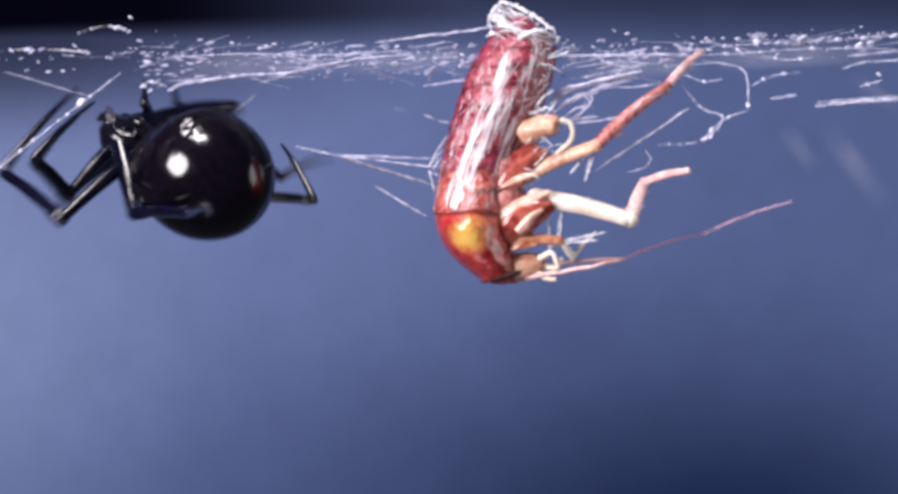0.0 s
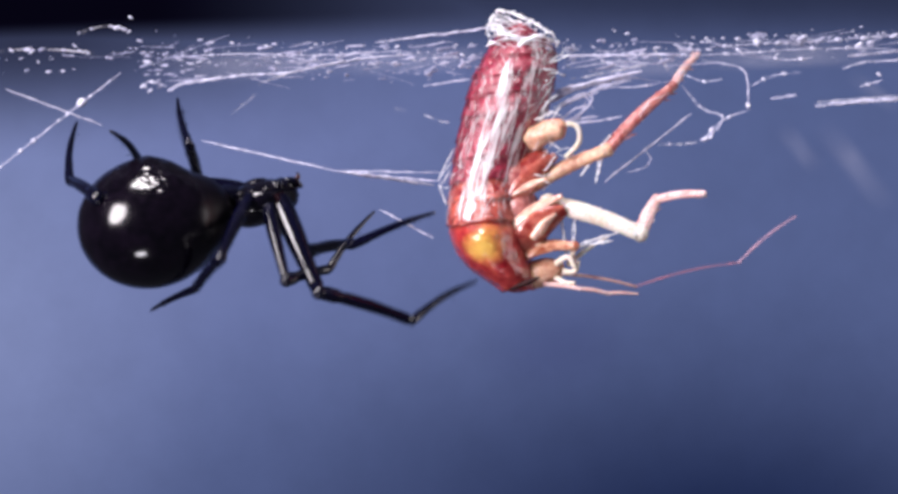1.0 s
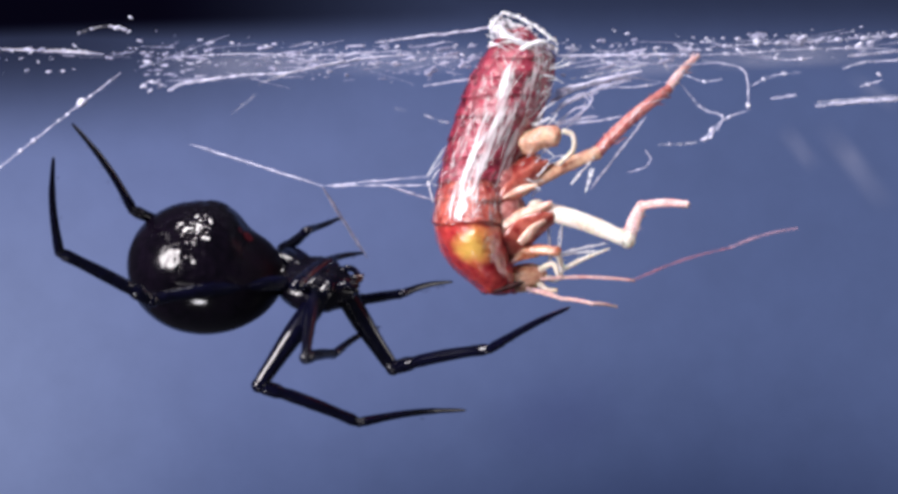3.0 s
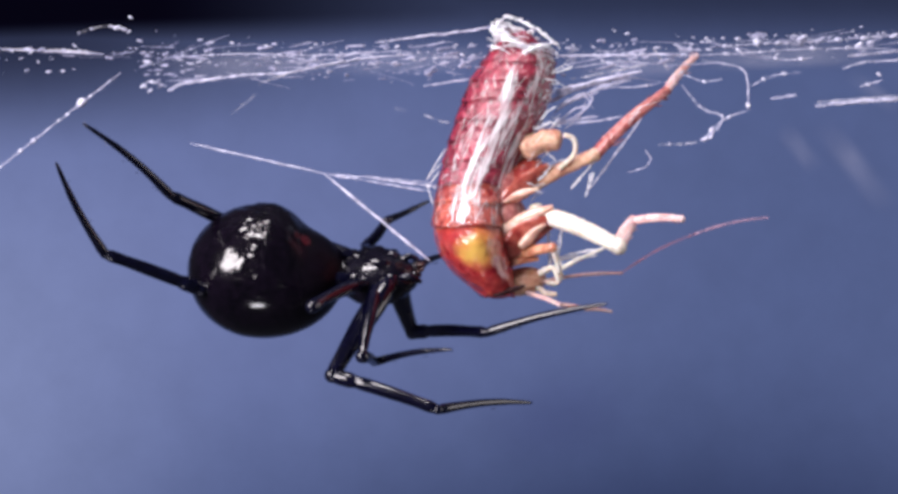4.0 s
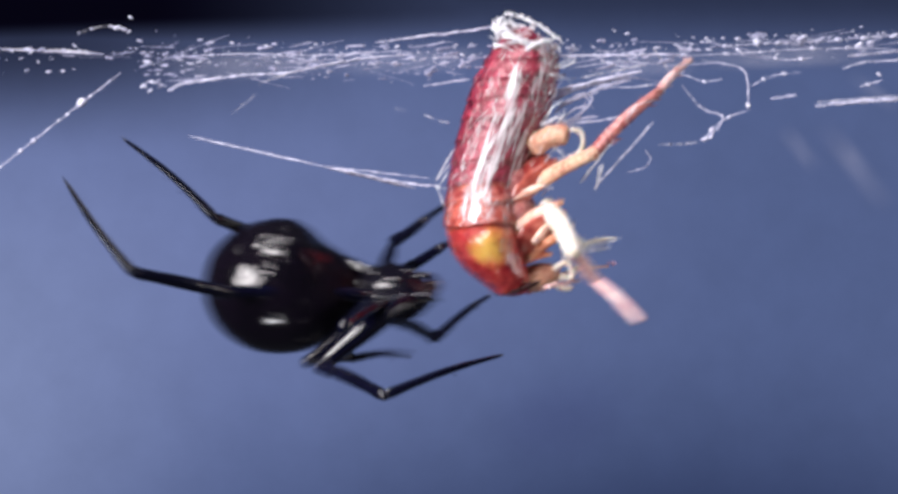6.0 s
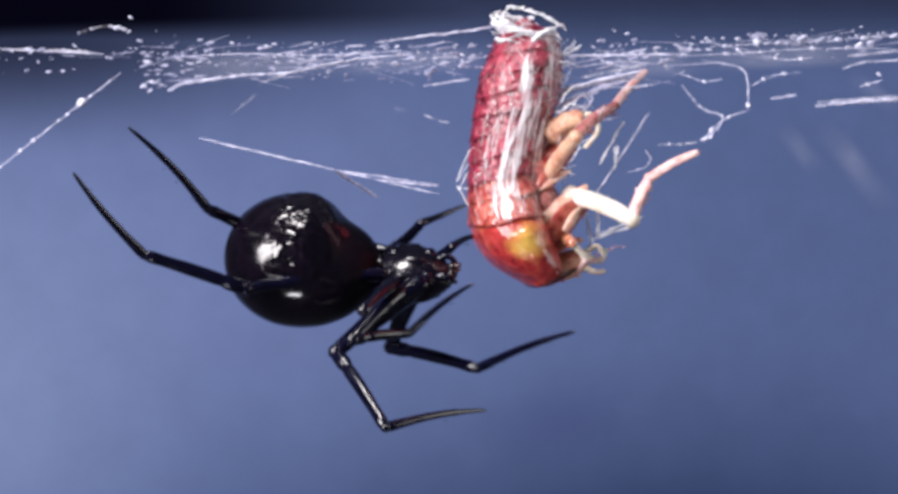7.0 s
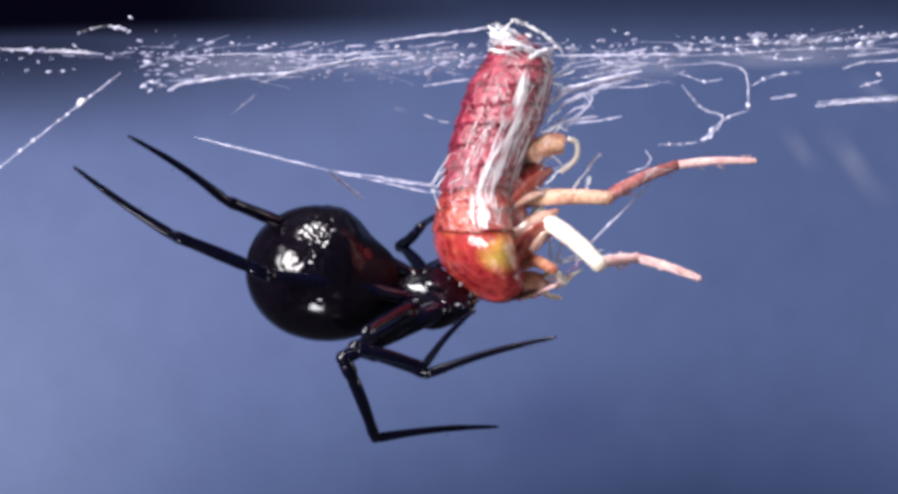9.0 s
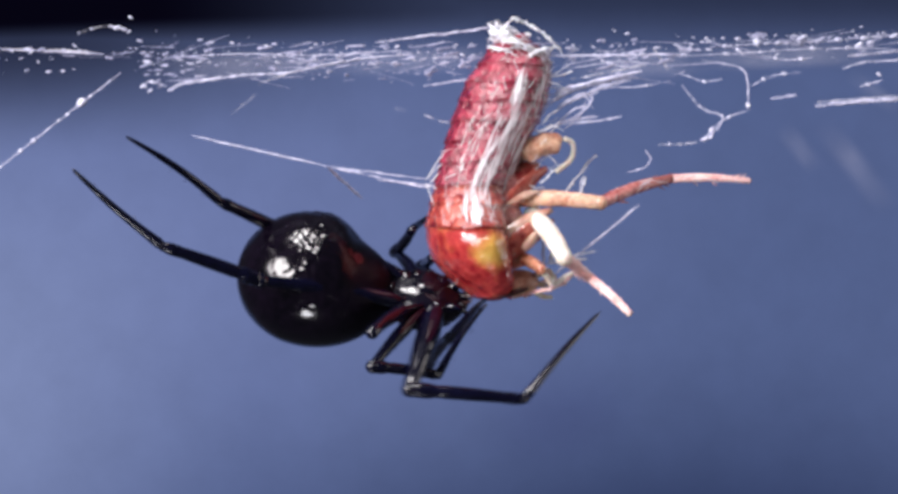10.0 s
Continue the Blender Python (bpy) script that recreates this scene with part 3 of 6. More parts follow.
def make_cockroach():
    rng = random.Random(11)
    root = thing("cockroach", "red-brown cockroach hanging head down, wrapped in white silk", "cockroach")
    edges = (58, 82, 108, 140, 174, 209, 245, 281, 319)
    for k, (a, b) in enumerate(zip(edges, edges[1:])):
        part("abdomen_plate", plate(a, b + 5, 2.4, start=True if k == 0 else None), M_ROACH, root)
    part("thorax_plate", plate(317, 357, 2.0), M_THORAX, root)
    part("thorax_plate", plate(353, 398, 2.4), M_THORAX, root)
    pronotum_material()
    bm = plate(390, 518, 0.5, rings=22, sides=48)
    ball(bm, P(874, 514, 0) - ROACH_HOME, (24 * U, 30 * U, 9 * U))
    part("pronotum", bm, M_PRON, root, "glossy orange neck shield with a yellow blotch")
    # head, tucked under the shield
    bm = bmesh.new()
    turn = aimed(P(880, 500), P(955, 488))
    ball(bm, P(915, 492, -6) - ROACH_HOME, (44 * U, 32 * U, 25 * U), turn, 16, 24)
    for v in bm.verts:
        v.co += Vector((1, 1, 1)) * 1.5 * U * noise.noise(v.co / (14 * U))
    head = part("head", bm, M_YELLOW, root, "pale amber head with dark eyes")
    for u, y in ((892, -60), (900, 30)):
        bm = bmesh.new()
        ball(bm, P(u, 507, y) - ROACH_HOME, (30 * U, 7.5 * U, 5 * U), aimed(P(860, 514), P(925, 495)))
        part("eye", bm, M_ROACHEYE, head)
    for (u, v, y), (u2, v2), (u3, v3) in (((945, 478, -24), (968, 468), (978, 488)), ((950, 490, -12), (975, 494), (985, 476)), ((940, 500, -20), (958, 512), (976, 514))):
        bm = bmesh.new()
        line = bent([P(u, v, y) - ROACH_HOME, P(u2, v2, y - 6) - ROACH_HOME, P(u3, v3, y - 8) - ROACH_HOME])
        tube(bm, line, [6 * U - 0.15 * U * k for k in range(len(line))], 8)
        part("mouth_feeler", bm, M_PALE, head)
    # belly plates of the thorax, and leg bases along them
    for (u, v), tall in (((884, 322), 36), ((884, 376), 38), ((892, 430), 34)):
        bm = bmesh.new()
        ball(bm, P(u, v, -6) - ROACH_HOME, (40 * U, 44 * U, tall * U), None, 14, 20)
        for w in bm.verts:
            w.co += 3 * U * noise.noise_vector(w.co / (22 * U))
        part("belly_plate", bm, M_REDLEG, root)
    for a, b, r, mat, flat in (((872, 372, -40), (962, 290, -28), 19, M_SHANK, 0.5), ((878, 330, -34), (948, 282, -22), 20, M_SHANK, 0.5),
                               ((868, 412, -44), (968, 362, -42), 13, M_ROSE, 0.6), ((884, 446, -40), (972, 386, -38), 27, M_SHANK, 0.42),
                               ((912, 432, -52), (956, 392, -50), 9, M_ROSE, 0.6), ((880, 352, -46), (944, 330, -42), 8, M_ROSE, 0.6),
                               ((884, 310, -14), (936, 262, -8), 20, M_COXA, 0.5), ((882, 424, 24), (948, 384, 26), 20, M_COXA, 0.5),
                               ((888, 462, -34), (944, 452, -36), 11, M_COXA, 0.6)):
        bm = bmesh.new()
        pa, pb = P(*a) - ROACH_HOME, P(*b) - ROACH_HOME
        n = 16
        tube(bm, [pa.lerp(pb, k / n) + Vector((0, 0, 0.35 * r * math.sin(math.pi * k / n))) * U for k in range(n + 1)],
             [r * U * (0.25 + 0.80 * math.sin(math.pi * (0.14 + 0.80 * k / n) ** 0.8)) for k in range(n + 1)], 18, flat=flat)
        for w in bm.verts:
            w.co += 1.8 * U * noise.noise_vector(w.co / (24 * U))
        part("coxa", bm, mat, root)
    # the far hind leg, folded up against the belly
    bm = bmesh.new()
    line = bent([P(915, 262, -26) - ROACH_HOME, P(950, 251, -36) - ROACH_HOME, P(986, 242, -38) - ROACH_HOME])
    tube(bm, line, [15 * U, 19 * U, 21 * U, 22 * U, 22 * U, 22 * U, 22 * U, 21 * U, 21 * U, 21 * U, 20 * U, 19 * U, 18 * U, 17 * U, 15 * U, 12 * U, 8 * U], 24)
    for w in bm.verts:
        w.co += 5.0 * U * noise.noise_vector(w.co / (20 * U)) + 1.6 * U * noise.noise_vector(w.co / (6 * U))
    part("folded_femur", bm, M_YELLOW, root, "plump pale amber folded thigh")
    bm = bmesh.new()
    tube(bm, bent([P(986, 238, -46) - ROACH_HOME, P(1004, 246, -42) - ROACH_HOME, P(1004, 272, -36) - ROACH_HOME, P(978, 296, -30) - ROACH_HOME]), 4.5 * U, 8)
    part("folded_tibia", bm, M_PALE, root)
    # free legs and feelers
    for name, sizes, hip, pieces in (
            ("hind_leg", (5.60, 5.78, 4.83), (-0.17, -0.28, -9.84), (("femur", 15, 12, M_YELLOW, 0), ("tibia", 12, 8.5, M_REDLEG, 22), ("tarsus", 7.5, 5, M_PINK, 8))),
            ("middle_leg", (5.88, 2.73, 3.92), (1.23, -0.77, -10.78), (("femur", 17, 14, M_PALE, 0), ("tibia", 12, 9, M_PINK, 10), ("tarsus", 8, 6, M_PINK, 5))),
            ("front_leg", (2.31, 1.47, 3.08), (0.35, -0.98, -13.34), (("femur", 11, 9, M_COXA, 0), ("tibia", 6, 5, M_PALE, 5), ("tarsus", 4, 2, M_PALE, 2))),
            ("antenna_long", (5.88, 6.83, 5.78), (1.23, -0.88, -15.08), (("antenna", 3.4, 2.6, M_PINK, 0), ("antenna", 2.2, 1.8, M_LONGFEELER, 0), ("antenna", 2.8, 2.2, M_ENDFEELER, 0))),
            ("antenna_short", (2.10, 1.93, 1.93), (0.70, -1.12, -15.68), (("antenna", 4.5, 4, M_PINK, 0), ("antenna", 4, 3.5, M_PINK, 0), ("antenna", 3.5, 2.5, M_PINK, 0)))):
        made = [part(n, insect_segment(l * MM, r0, r1, rng, sp), m, root) for (n, r0, r1, m, sp), l in zip(pieces, sizes)]
        LIMB_PIECES[name] = (root, Vector(hip) * MM, made, [s * MM for s in sizes])
        if name in ("hind_leg", "middle_leg"):
            for k, (piece, size) in enumerate(zip(made, sizes)):
                bm = bmesh.new()
                thick = pieces[k][1] * 1.04
                for _ in range(6 if k == 0 else 11):
                    x0, turn = rng.uniform(0.02, 0.75), rng.uniform(0, 6.3)
                    run, twist = rng.uniform(0.10, 0.28), rng.uniform(-2.2, 2.2)
                    line = []
                    for i in range(9):
                        x, a = x0 + run * i / 8, turn + twist * i / 8
                        r = thick * (1 - 0.28 * x) * U * (1.0 + 0.5 * max(0.0, i / 8 - 0.75) * 4)
                        line.append(Vector((x * size * MM, r * math.cos(a), 0.8 * r * math.sin(a) + 0.03 * size * MM * math.sin(math.pi * x))))
                    fibre(bm, line, rng.uniform(0.4, 0.9), rng, 1.5, 5)
                part("silk_strand", bm, M_SILK, piece, "white silk stuck to the leg")
    # silk: a matted coat, thickest down the flank, threads along the trunk, a tangle at the tail
    bm = bmesh.new()
    uv = bm.loops.layers.uv.new("UVMap")
    rows, across = [], 36
    for i in range(91):
        v = 92 + 301 * i / 90
        rows.append([(bm.verts.new(skin(v, -172 + 160 * k / across, 4.0 + 1.0 * noise.noise(Vector((k * 0.5, i * 0.22, 2))))), k / across, i / 90) for k in range(across + 1)])
    for r, q in zip(rows, rows[1:]):
        for k in range(across):
            corners = (r[k], q[k], q[k + 1], r[k + 1])
            f = bm.faces.new([c[0] for c in corners])
            for loop, c in zip(f.loops, corners):
                loop[uv].uv = c[1:]
    part("silk_coat", bm, silk_coat_material(), root, "matted white silk coat, thickest along the flank")
    bm = bmesh.new()
    for k in range(30):
        a0, v0 = rng.uniform(-160, -5), rng.uniform(80, 385)
        if rng.random() < 0.55:
            a0 = rng.gauss(-82, 24)
        ln, da = rng.uniform(12, 60), rng.uniform(-22, 22)
        if rng.random() < 0.25:
            ln, da = rng.uniform(4, 16), rng.uniform(-45, 45)
        ln = min(ln, 412 - v0)
        fibre(bm, [skin(v0 + ln * s / 9, a0 + da * s / 9, 2.6 + 0.8 * rng.random()) for s in range(10)], rng.uniform(0.25, 0.8), rng, 0.8, 4)
    tagged(part("silk_wrapping", bm, M_SILK, root, "fine white silk threads"), kind="stuff")
    bm = bmesh.new()
    for k in range(26):
        h = k / 25
        c = P(898 + 20 * h + rng.uniform(-6, 6), 54 + 38 * h + rng.uniform(-5, 5), rng.uniform(-14, 6)) - ROACH_HOME
        ra, deep, rise = (36 + 26 * h) * rng.uniform(0.75, 1.02), (26 + 34 * h) * rng.uniform(0.8, 1.1), rng.uniform(3, 11)
        tilt, st, sp = rng.uniform(0.10, 0.62), rng.uniform(0, 6.3), rng.uniform(3.2, 6.6)
        line = []
        for i in range(29):
            a = st + sp * i / 28
            x, z = ra * math.cos(a), rise * math.sin(a)
            line.append(c + Vector((x * math.cos(tilt) + z * math.sin(tilt), deep * math.sin(a), -x * math.sin(tilt) + z * math.cos(tilt))) * U)
        fibre(bm, line, rng.choice((0.8, 1.4, 2.2, 3.2)), rng, 9, 6)
    for (u0, v0), (u1, v1), (u2, v2), r in (((900, 122), (925, 92), (966, 80), 5.0), ((860, 66), (884, 36), (915, 40), 3.4), ((905, 40), (945, 60), (980, 90), 3.8),
                                            ((858, 92), (900, 84), (950, 92), 3.0), ((868, 84), (864, 62), (876, 44), 2.4)):
        fibre(bm, bent([P(u0, v0, -50) - ROACH_HOME, P(u1, v1, -52) - ROACH_HOME, P(u2, v2, -44) - ROACH_HOME], 12), r, rng, 4, 7)
    tagged(part("silk_tangle", bm, M_SILK, root, "white tangle of silk round the tail"), kind="stuff")
    bm = bmesh.new()
    for k in range(44):
        v = 130 + 290 * rng.random() ** 1.2
        a = P(rng.uniform(935, 975) - 0.10 * (v - 110), v, rng.uniform(-60, -20)) - ROACH_HOME
        b = a + Vector((rng.uniform(8, 44), rng.uniform(-10, 10), rng.uniform(-18, 30))) * U
        fibre(bm, bent([a, a.lerp(b, 0.5) + Vector((0, 0, rng.uniform(-4, 4))) * U, b], 5), rng.choice((0.5, 0.8, 1.2, 1.8)), rng, 2.5, 5)
    for u0, v0, u1, v1 in ((1025, 345, 1040, 300), (960, 390, 965, 470), (975, 450, 1060, 432), (985, 395, 975, 460), (965, 455, 1050, 445), (1000, 330, 1060, 262)):
        for k in range(3):
            fibre(bm, bent([P(u0, v0, -20) - ROACH_HOME, P(u1 + rng.uniform(-6, 6), v1, -16) - ROACH_HOME], 14), 1.3, rng, 4)
        for k in range(4):
            s = rng.random()
            ball(bm, P(u0 + (u1 - u0) * s, v0 + (v1 - v0) * s, -20) - ROACH_HOME, [rng.uniform(1.5, 3.5) * U for _ in range(3)], None, 5, 7)
    tagged(part("belly_silk", bm, M_SILK, root, "loose white threads between the legs"), kind="stuff")
    bm = bmesh.new()
    for v0, v1 in ((308, 285), (318, 330), (312, 360), (306, 262), (322, 300)):
        fibre(bm, bent([P(748, v0 + 8, -4) - ROACH_HOME, skin(v1, 190, 2)]), 1.2, rng)
    part("anchor_silk", bm, M_SILK, root)
    return root


COCKROACH = make_cockroach()


# ---- the web ----
def strand(name, pts, r, material, label, beads=(), group="web threads"):
    """A thread of a few fibres side by side, with glue droplets along it."""
    rng = random.Random(int(sum(p[0] * 3 + p[1] for p in pts)))
    bm = bmesh.new()
    line = bent([P(*p) for p in pts], 12)
    for k in range(1 + round(r)):
        lead = Vector((0, rng.uniform(-1, 1), rng.uniform(-1, 1))) * r * 0.55 * U
        fibre(bm, [p + lead for p in line], max(0.8, 0.45 * r) * rng.uniform(0.6, 1.0), rng, 1.0 + 0.4 * r)
    ob = part(name, bm, material)
    tagged(ob, label, "silk thread", group)
    for s, size in beads:
        x = s * (len(line) - 1)
        i = min(int(x), len(line) - 2)
        way = line[i + 1] - line[i]
        bm = bmesh.new()
        ball(bm, line[i] + way * (x - i), (size * 1.25 * U, size * 0.75 * U, size * 0.75 * U), aimed(line[i], line[i + 1]), 7, 9)
        for v in bm.verts:
            v.co += 0.35 * size * U * noise.noise_vector(v.co / (size * U) * 0.6)
        part("glue_droplet", bm, M_BEAD, ob)
    return ob


def make_drag_thread(name_key, size, anchor, r, label, fan=0.0):
    """A straight thread that swings about its knot; fan spreads its fibres towards the far end."""
    root = thing("silk_thread", label, "silk thread", "web threads")
    root.location = anchor
    rng = random.Random(size)
    bm = bmesh.new()
    for k in range(2):
        fibre(bm, [Vector((size * U * i / 24, 0, (k - 0.5) * fan * U * i / 24)) for i in range(25)], r, rng, 1.5)
    LIMB_PIECES[name_key] = (root, Vector((0, 0, 0)), [part("fibre", bm, M_BRIGHT, root)], (size * U,))
    return root


def make_web():
    rng = random.Random(23)
    strand("silk_thread", ((-30, 316), (60, 244), (142, 180), (212, 126)), 1.9, M_BRIGHT, "taut white thread with glue droplets",
           [(0.12, 3), (0.24, 4), (0.33, 5), (0.42, 3), (0.5, 3.5), (0.56, 3), (0.665, 9), (0.74, 3), (0.9, 3)])
    for line, r in ((((962, 222), (990, 212), (1020, 192), (1034, 172), (1018, 163), (990, 178), (966, 200)), 3.0),
                    (((960, 180, 10), (1000, 160, 10), (1050, 146, 10), (1098, 131, 10)), 4.2), (((962, 166, 16), (1010, 150, 16), (1060, 141, 16), (1118, 134, 16)), 3.0),
                    (((968, 216, 4), (1002, 209, 4), (1044, 203, 4)), 2.8)):
        strand("silk_thread", line, r, M_BRIGHT, "thick matted white thread beside the wrapped prey")
    strand("silk_thread", ((1424, 184), (1500, 177), (1600, 171)), 4.0, M_BRIGHT, "thick bright band of silk")
    strand("silk_thread", ((1426, 178), (1500, 172), (1600, 164)), 2.2, M_FAINT, "thin thread beside a bright band")
    strand("silk_thread", ((292, 160), (322, 146), (380, 138), (430, 131)), 4.0, M_BRIGHT, "thick bright run of silk")
    strand("silk_thread", ((430, 131), (500, 128), (580, 112), (640, 102), (720, 96)), 3.2, M_BRIGHT, "bright run of silk in the sheet")
    strand("silk_thread", ((450, 146), (530, 120), (620, 104)), 2.4, M_FAINT, "fine thread in the sheet")
    strand("silk_thread", ((655, 74), (740, 62), (810, 54), (868, 44)), 3.0, M_BRIGHT, "bright thread running up to the prey")
    strand("silk_thread", ((404, 200), (436, 174), (466, 148)), 1.0, M_FAINT, "fine slanting thread below the sheet")
    strand("silk_thread", ((970, 158), (1040, 142), (1120, 124)), 5.0, M_BRIGHT, "broad bright band beside the prey")
    strand("silk_thread", ((975, 142), (1050, 128), (1130, 112)), 2.4, M_FAINT, "thin thread beside the prey")
    strand("silk_thread", ((985, 216), (1040, 211), (1085, 203)), 2.4, M_BRIGHT, "loose white thread end")
    strand("silk_thread", ((930, 97), (1060, 96), (1200, 94)), 2.8, M_BRIGHT, "level thread behind the prey")
    strand("silk_thread", ((1225, 106), (1290, 118), (1305, 140), (1306, 186)), 2.4, M_BRIGHT, "kinked white thread with a droplet", [(0.98, 5), (0.45, 3)])
    strand("silk_thread", ((1190, 148), (1225, 188), (1262, 204), (1240, 240)), 2.2, M_BRIGHT, "broken thread with droplets", [(0.3, 3), (0.66, 4), (0.98, 5)])
    strand("silk_thread", ((1140, 84), (1168, 122)), 2.4, M_FAINT, "short stray white thread end")
    strand("silk_thread", ((1345, 172), (1390, 166)), 2.8, M_BRIGHT, "short stray white thread end")
    strand("silk_thread", ((1150, 252), (1200, 250), (1245, 240)), 2.0, M_FAINT, "loose thread with droplets", [(0.2, 3), (0.5, 2.5), (0.8, 3.5)])
    strand("silk_thread", ((1095, 300), (1125, 292), (1136, 276), (1126, 262)), 2.0, M_BRIGHT, "curled loose thread near the prey")
    strand("silk_thread", ((132, 60), (160, 50), (190, 44)), 1.0, M_FAINT, "fine thread against the dark", [(0.1, 2), (0.5, 2.5)])
    strand("silk_thread", ((190, 46), (222, 52)), 4.0, M_BRIGHT, "short bright shred of silk")
    for pts, r, beads in ((((1240, 82), (1330, 76), (1430, 72), (1600, 58)), 1.4, [(0.1, 4), (0.18, 3), (0.3, 5), (0.36, 4), (0.44, 5), (0.5, 4), (0.58, 5), (0.66, 4), (0.74, 6), (0.83, 5), (0.93, 4)]),
                          (((1180, 98), (1300, 92), (1440, 84), (1600, 86)), 1.2, [(0.25, 4), (0.4, 3), (0.62, 5), (0.8, 4)]),
                          (((1480, 98), (1540, 92), (1600, 88)), 2.6, []),
                          (((1310, 150), (1350, 132), (1400, 126)), 1.2, [(0.3, 3), (0.7, 4)]),
                          (((1310, 190), (1270, 205), (1245, 225), (1230, 245)), 1.6, [(0.3, 4), (0.7, 5), (0.95, 5)]),
                          (((-30, 90), (60, 86), (120, 88), (190, 96)), 1.4, [(0.28, 5), (0.40, 4), (0.62, 3)]),
                          (((300, 100), (420, 94), (560, 96), (700, 88)), 1.8, [(0.2, 3), (0.5, 3)]),
                          (((250, 152), (262, 142), (290, 150)), 2.0, [(0.1, 4), (0.6, 4)]),
                          (((740, 150), (790, 142), (820, 138)), 2.0, []),
                          (((690, 190), (720, 196)), 1.4, []), (((740, 200), (765, 210), (785, 214)), 1.6, []),
                          (((990, 120), (1080, 108), (1150, 112)), 1.8, [(0.4, 4)]),
                          (((968, 196), (1000, 176), (1046, 160)), 3.4, []), (((975, 184), (1015, 166), (1066, 150)), 2.8, []), (((972, 216), (1004, 190), (1030, 184)), 2.6, []),
                          (((960, 176), (1008, 150), (1072, 132)), 3.0, []), (((985, 226), (1014, 200), (1022, 176)), 2.4, []), (((1010, 172), (1050, 150), (1102, 140)), 2.6, []),
                          (((1040, 96), (1068, 112), (1110, 118)), 2.2, [(0.5, 4)]), (((1060, 150), (1100, 152), (1150, 146)), 1.6, [(0.8, 3)]),
                          (((1330, 96), (1372, 104), (1420, 100)), 1.6, [(0.3, 4), (0.8, 5)]), (((1470, 120), (1510, 108), (1580, 104)), 2.4, []),
                          (((1185, 128), (1230, 142), (1262, 138)), 1.4, [(0.5, 4)]), (((1500, 152), (1540, 140)), 1.6, [(0.4, 4)]), (((985, 176), (1020, 168), (1036, 190)), 2.2, [])):
        strand("silk_thread", pts, r, M_FAINT if pts[0][0] < 0 or (r < 1.7 and not beads) else M_BRIGHT, "fine beaded white thread of the sheet" if beads else "loose fine white thread of the sheet", beads)
    # soft, broad veils behind
    for a, b, r in (((1440, 200, 90), (1575, 372, 90), 20), ((1372, 210, 90), (1445, 300, 90), 16), ((1490, 120, 80), (1590, 190, 80), 13),
                    ((250, 118, 70), (640, 100, 70), 20), ((560, 112, 74), (880, 92, 70), 18), ((960, 112, 70), (1260, 104, 70), 22), ((1180, 100, 78), (1600, 84, 78), 18)):
        bm = bmesh.new()
        a, b = P(*a), P(*b)
        uv = bm.loops.layers.uv.new("UVMap")
        across = (b - a).cross(Vector((0, 1, 0))).normalized() * r * 1.5 * U
        lines = [[(bm.verts.new(a.lerp(b, i / 12) + across * (j / 3 - 1) + Vector((0, 2 * math.sin(i + j) * U, 0))), i / 12, j / 6) for j in range(7)] for i in range(13)]
        for p, q in zip(lines, lines[1:]):
            for j in range(6):
                corners = (p[j], q[j], q[j + 1], p[j + 1])
                f = bm.faces.new([c[0] for c in corners])
                for loop, c in zip(f.loops, corners):
                    loop[uv].uv = c[1:]
        steep = a.z - b.z > 60 * U
        tagged(part("silk_veil", bm, M_HAZE if steep else M_VEIL), "faint hazy veil of silk behind the web", "silk veil", "web veils")
    # the sheet: many short threads and droplets
    bm = bmesh.new()
    drops = bmesh.new()

    def middle(u):
        return 96 - 26 * max(0.0, (u - 800) / 770)

    for k in range(400):
        u = rng.uniform(-60, 1640)
        if (u < 240 and rng.random() < 0.86) or (u > 1190 and rng.random() < 0.62):
            continue
        thick = 230 < u < 860 or 960 < u < 1180
        v = middle(u) + (rng.gauss(10, 20) if thick else rng.gauss(-4, 8))
        v = max(middle(u) - 16, v)
        ln, an = rng.choice((6, 10, 14, 20, 28, 40, 90)) * rng.uniform(0.6, 1.3), rng.gauss(-0.10 if thick else 0, 0.16)
        if an < 0:
            v -= ln * math.sin(an) * 0.5
        y = rng.uniform(-45, 60)
        a, b = P(u, v, y), P(u + ln * math.cos(an), v + ln * math.sin(an), y + rng.uniform(-15, 15))
        fibre(bm, bent([a, b], 6), rng.choice((0.6, 1.0, 1.6, 2.4, 3.2)) if ln < 50 else rng.choice((0.4, 0.7, 1.1)), rng, 1.2, 5)
    for k in range(430):
        u = rng.uniform(-40, 1620)
        if u < 230 and rng.random() < 0.7:
            continue
        v = middle(u) + rng.gauss(4, 15)
        if u > 1190 and rng.random() < 0.85:
            v = middle(u) - 8 + rng.gauss(0, 6)
        if u < 230:
            v = max(v, middle(u) - 14)
        r = rng.choice((0.6, 0.8, 1.1, 1.6, 2.4)) * (1.05 if u > 1200 else 1.0)
        ball(drops, P(u, v, rng.uniform(-30, 40)), (r * rng.uniform(1, 3.2) * U, r * U, r * rng.uniform(0.6, 1.0) * U), Matrix.Rotation(rng.gauss(0, 0.35), 4, "Y"), 5, 7)
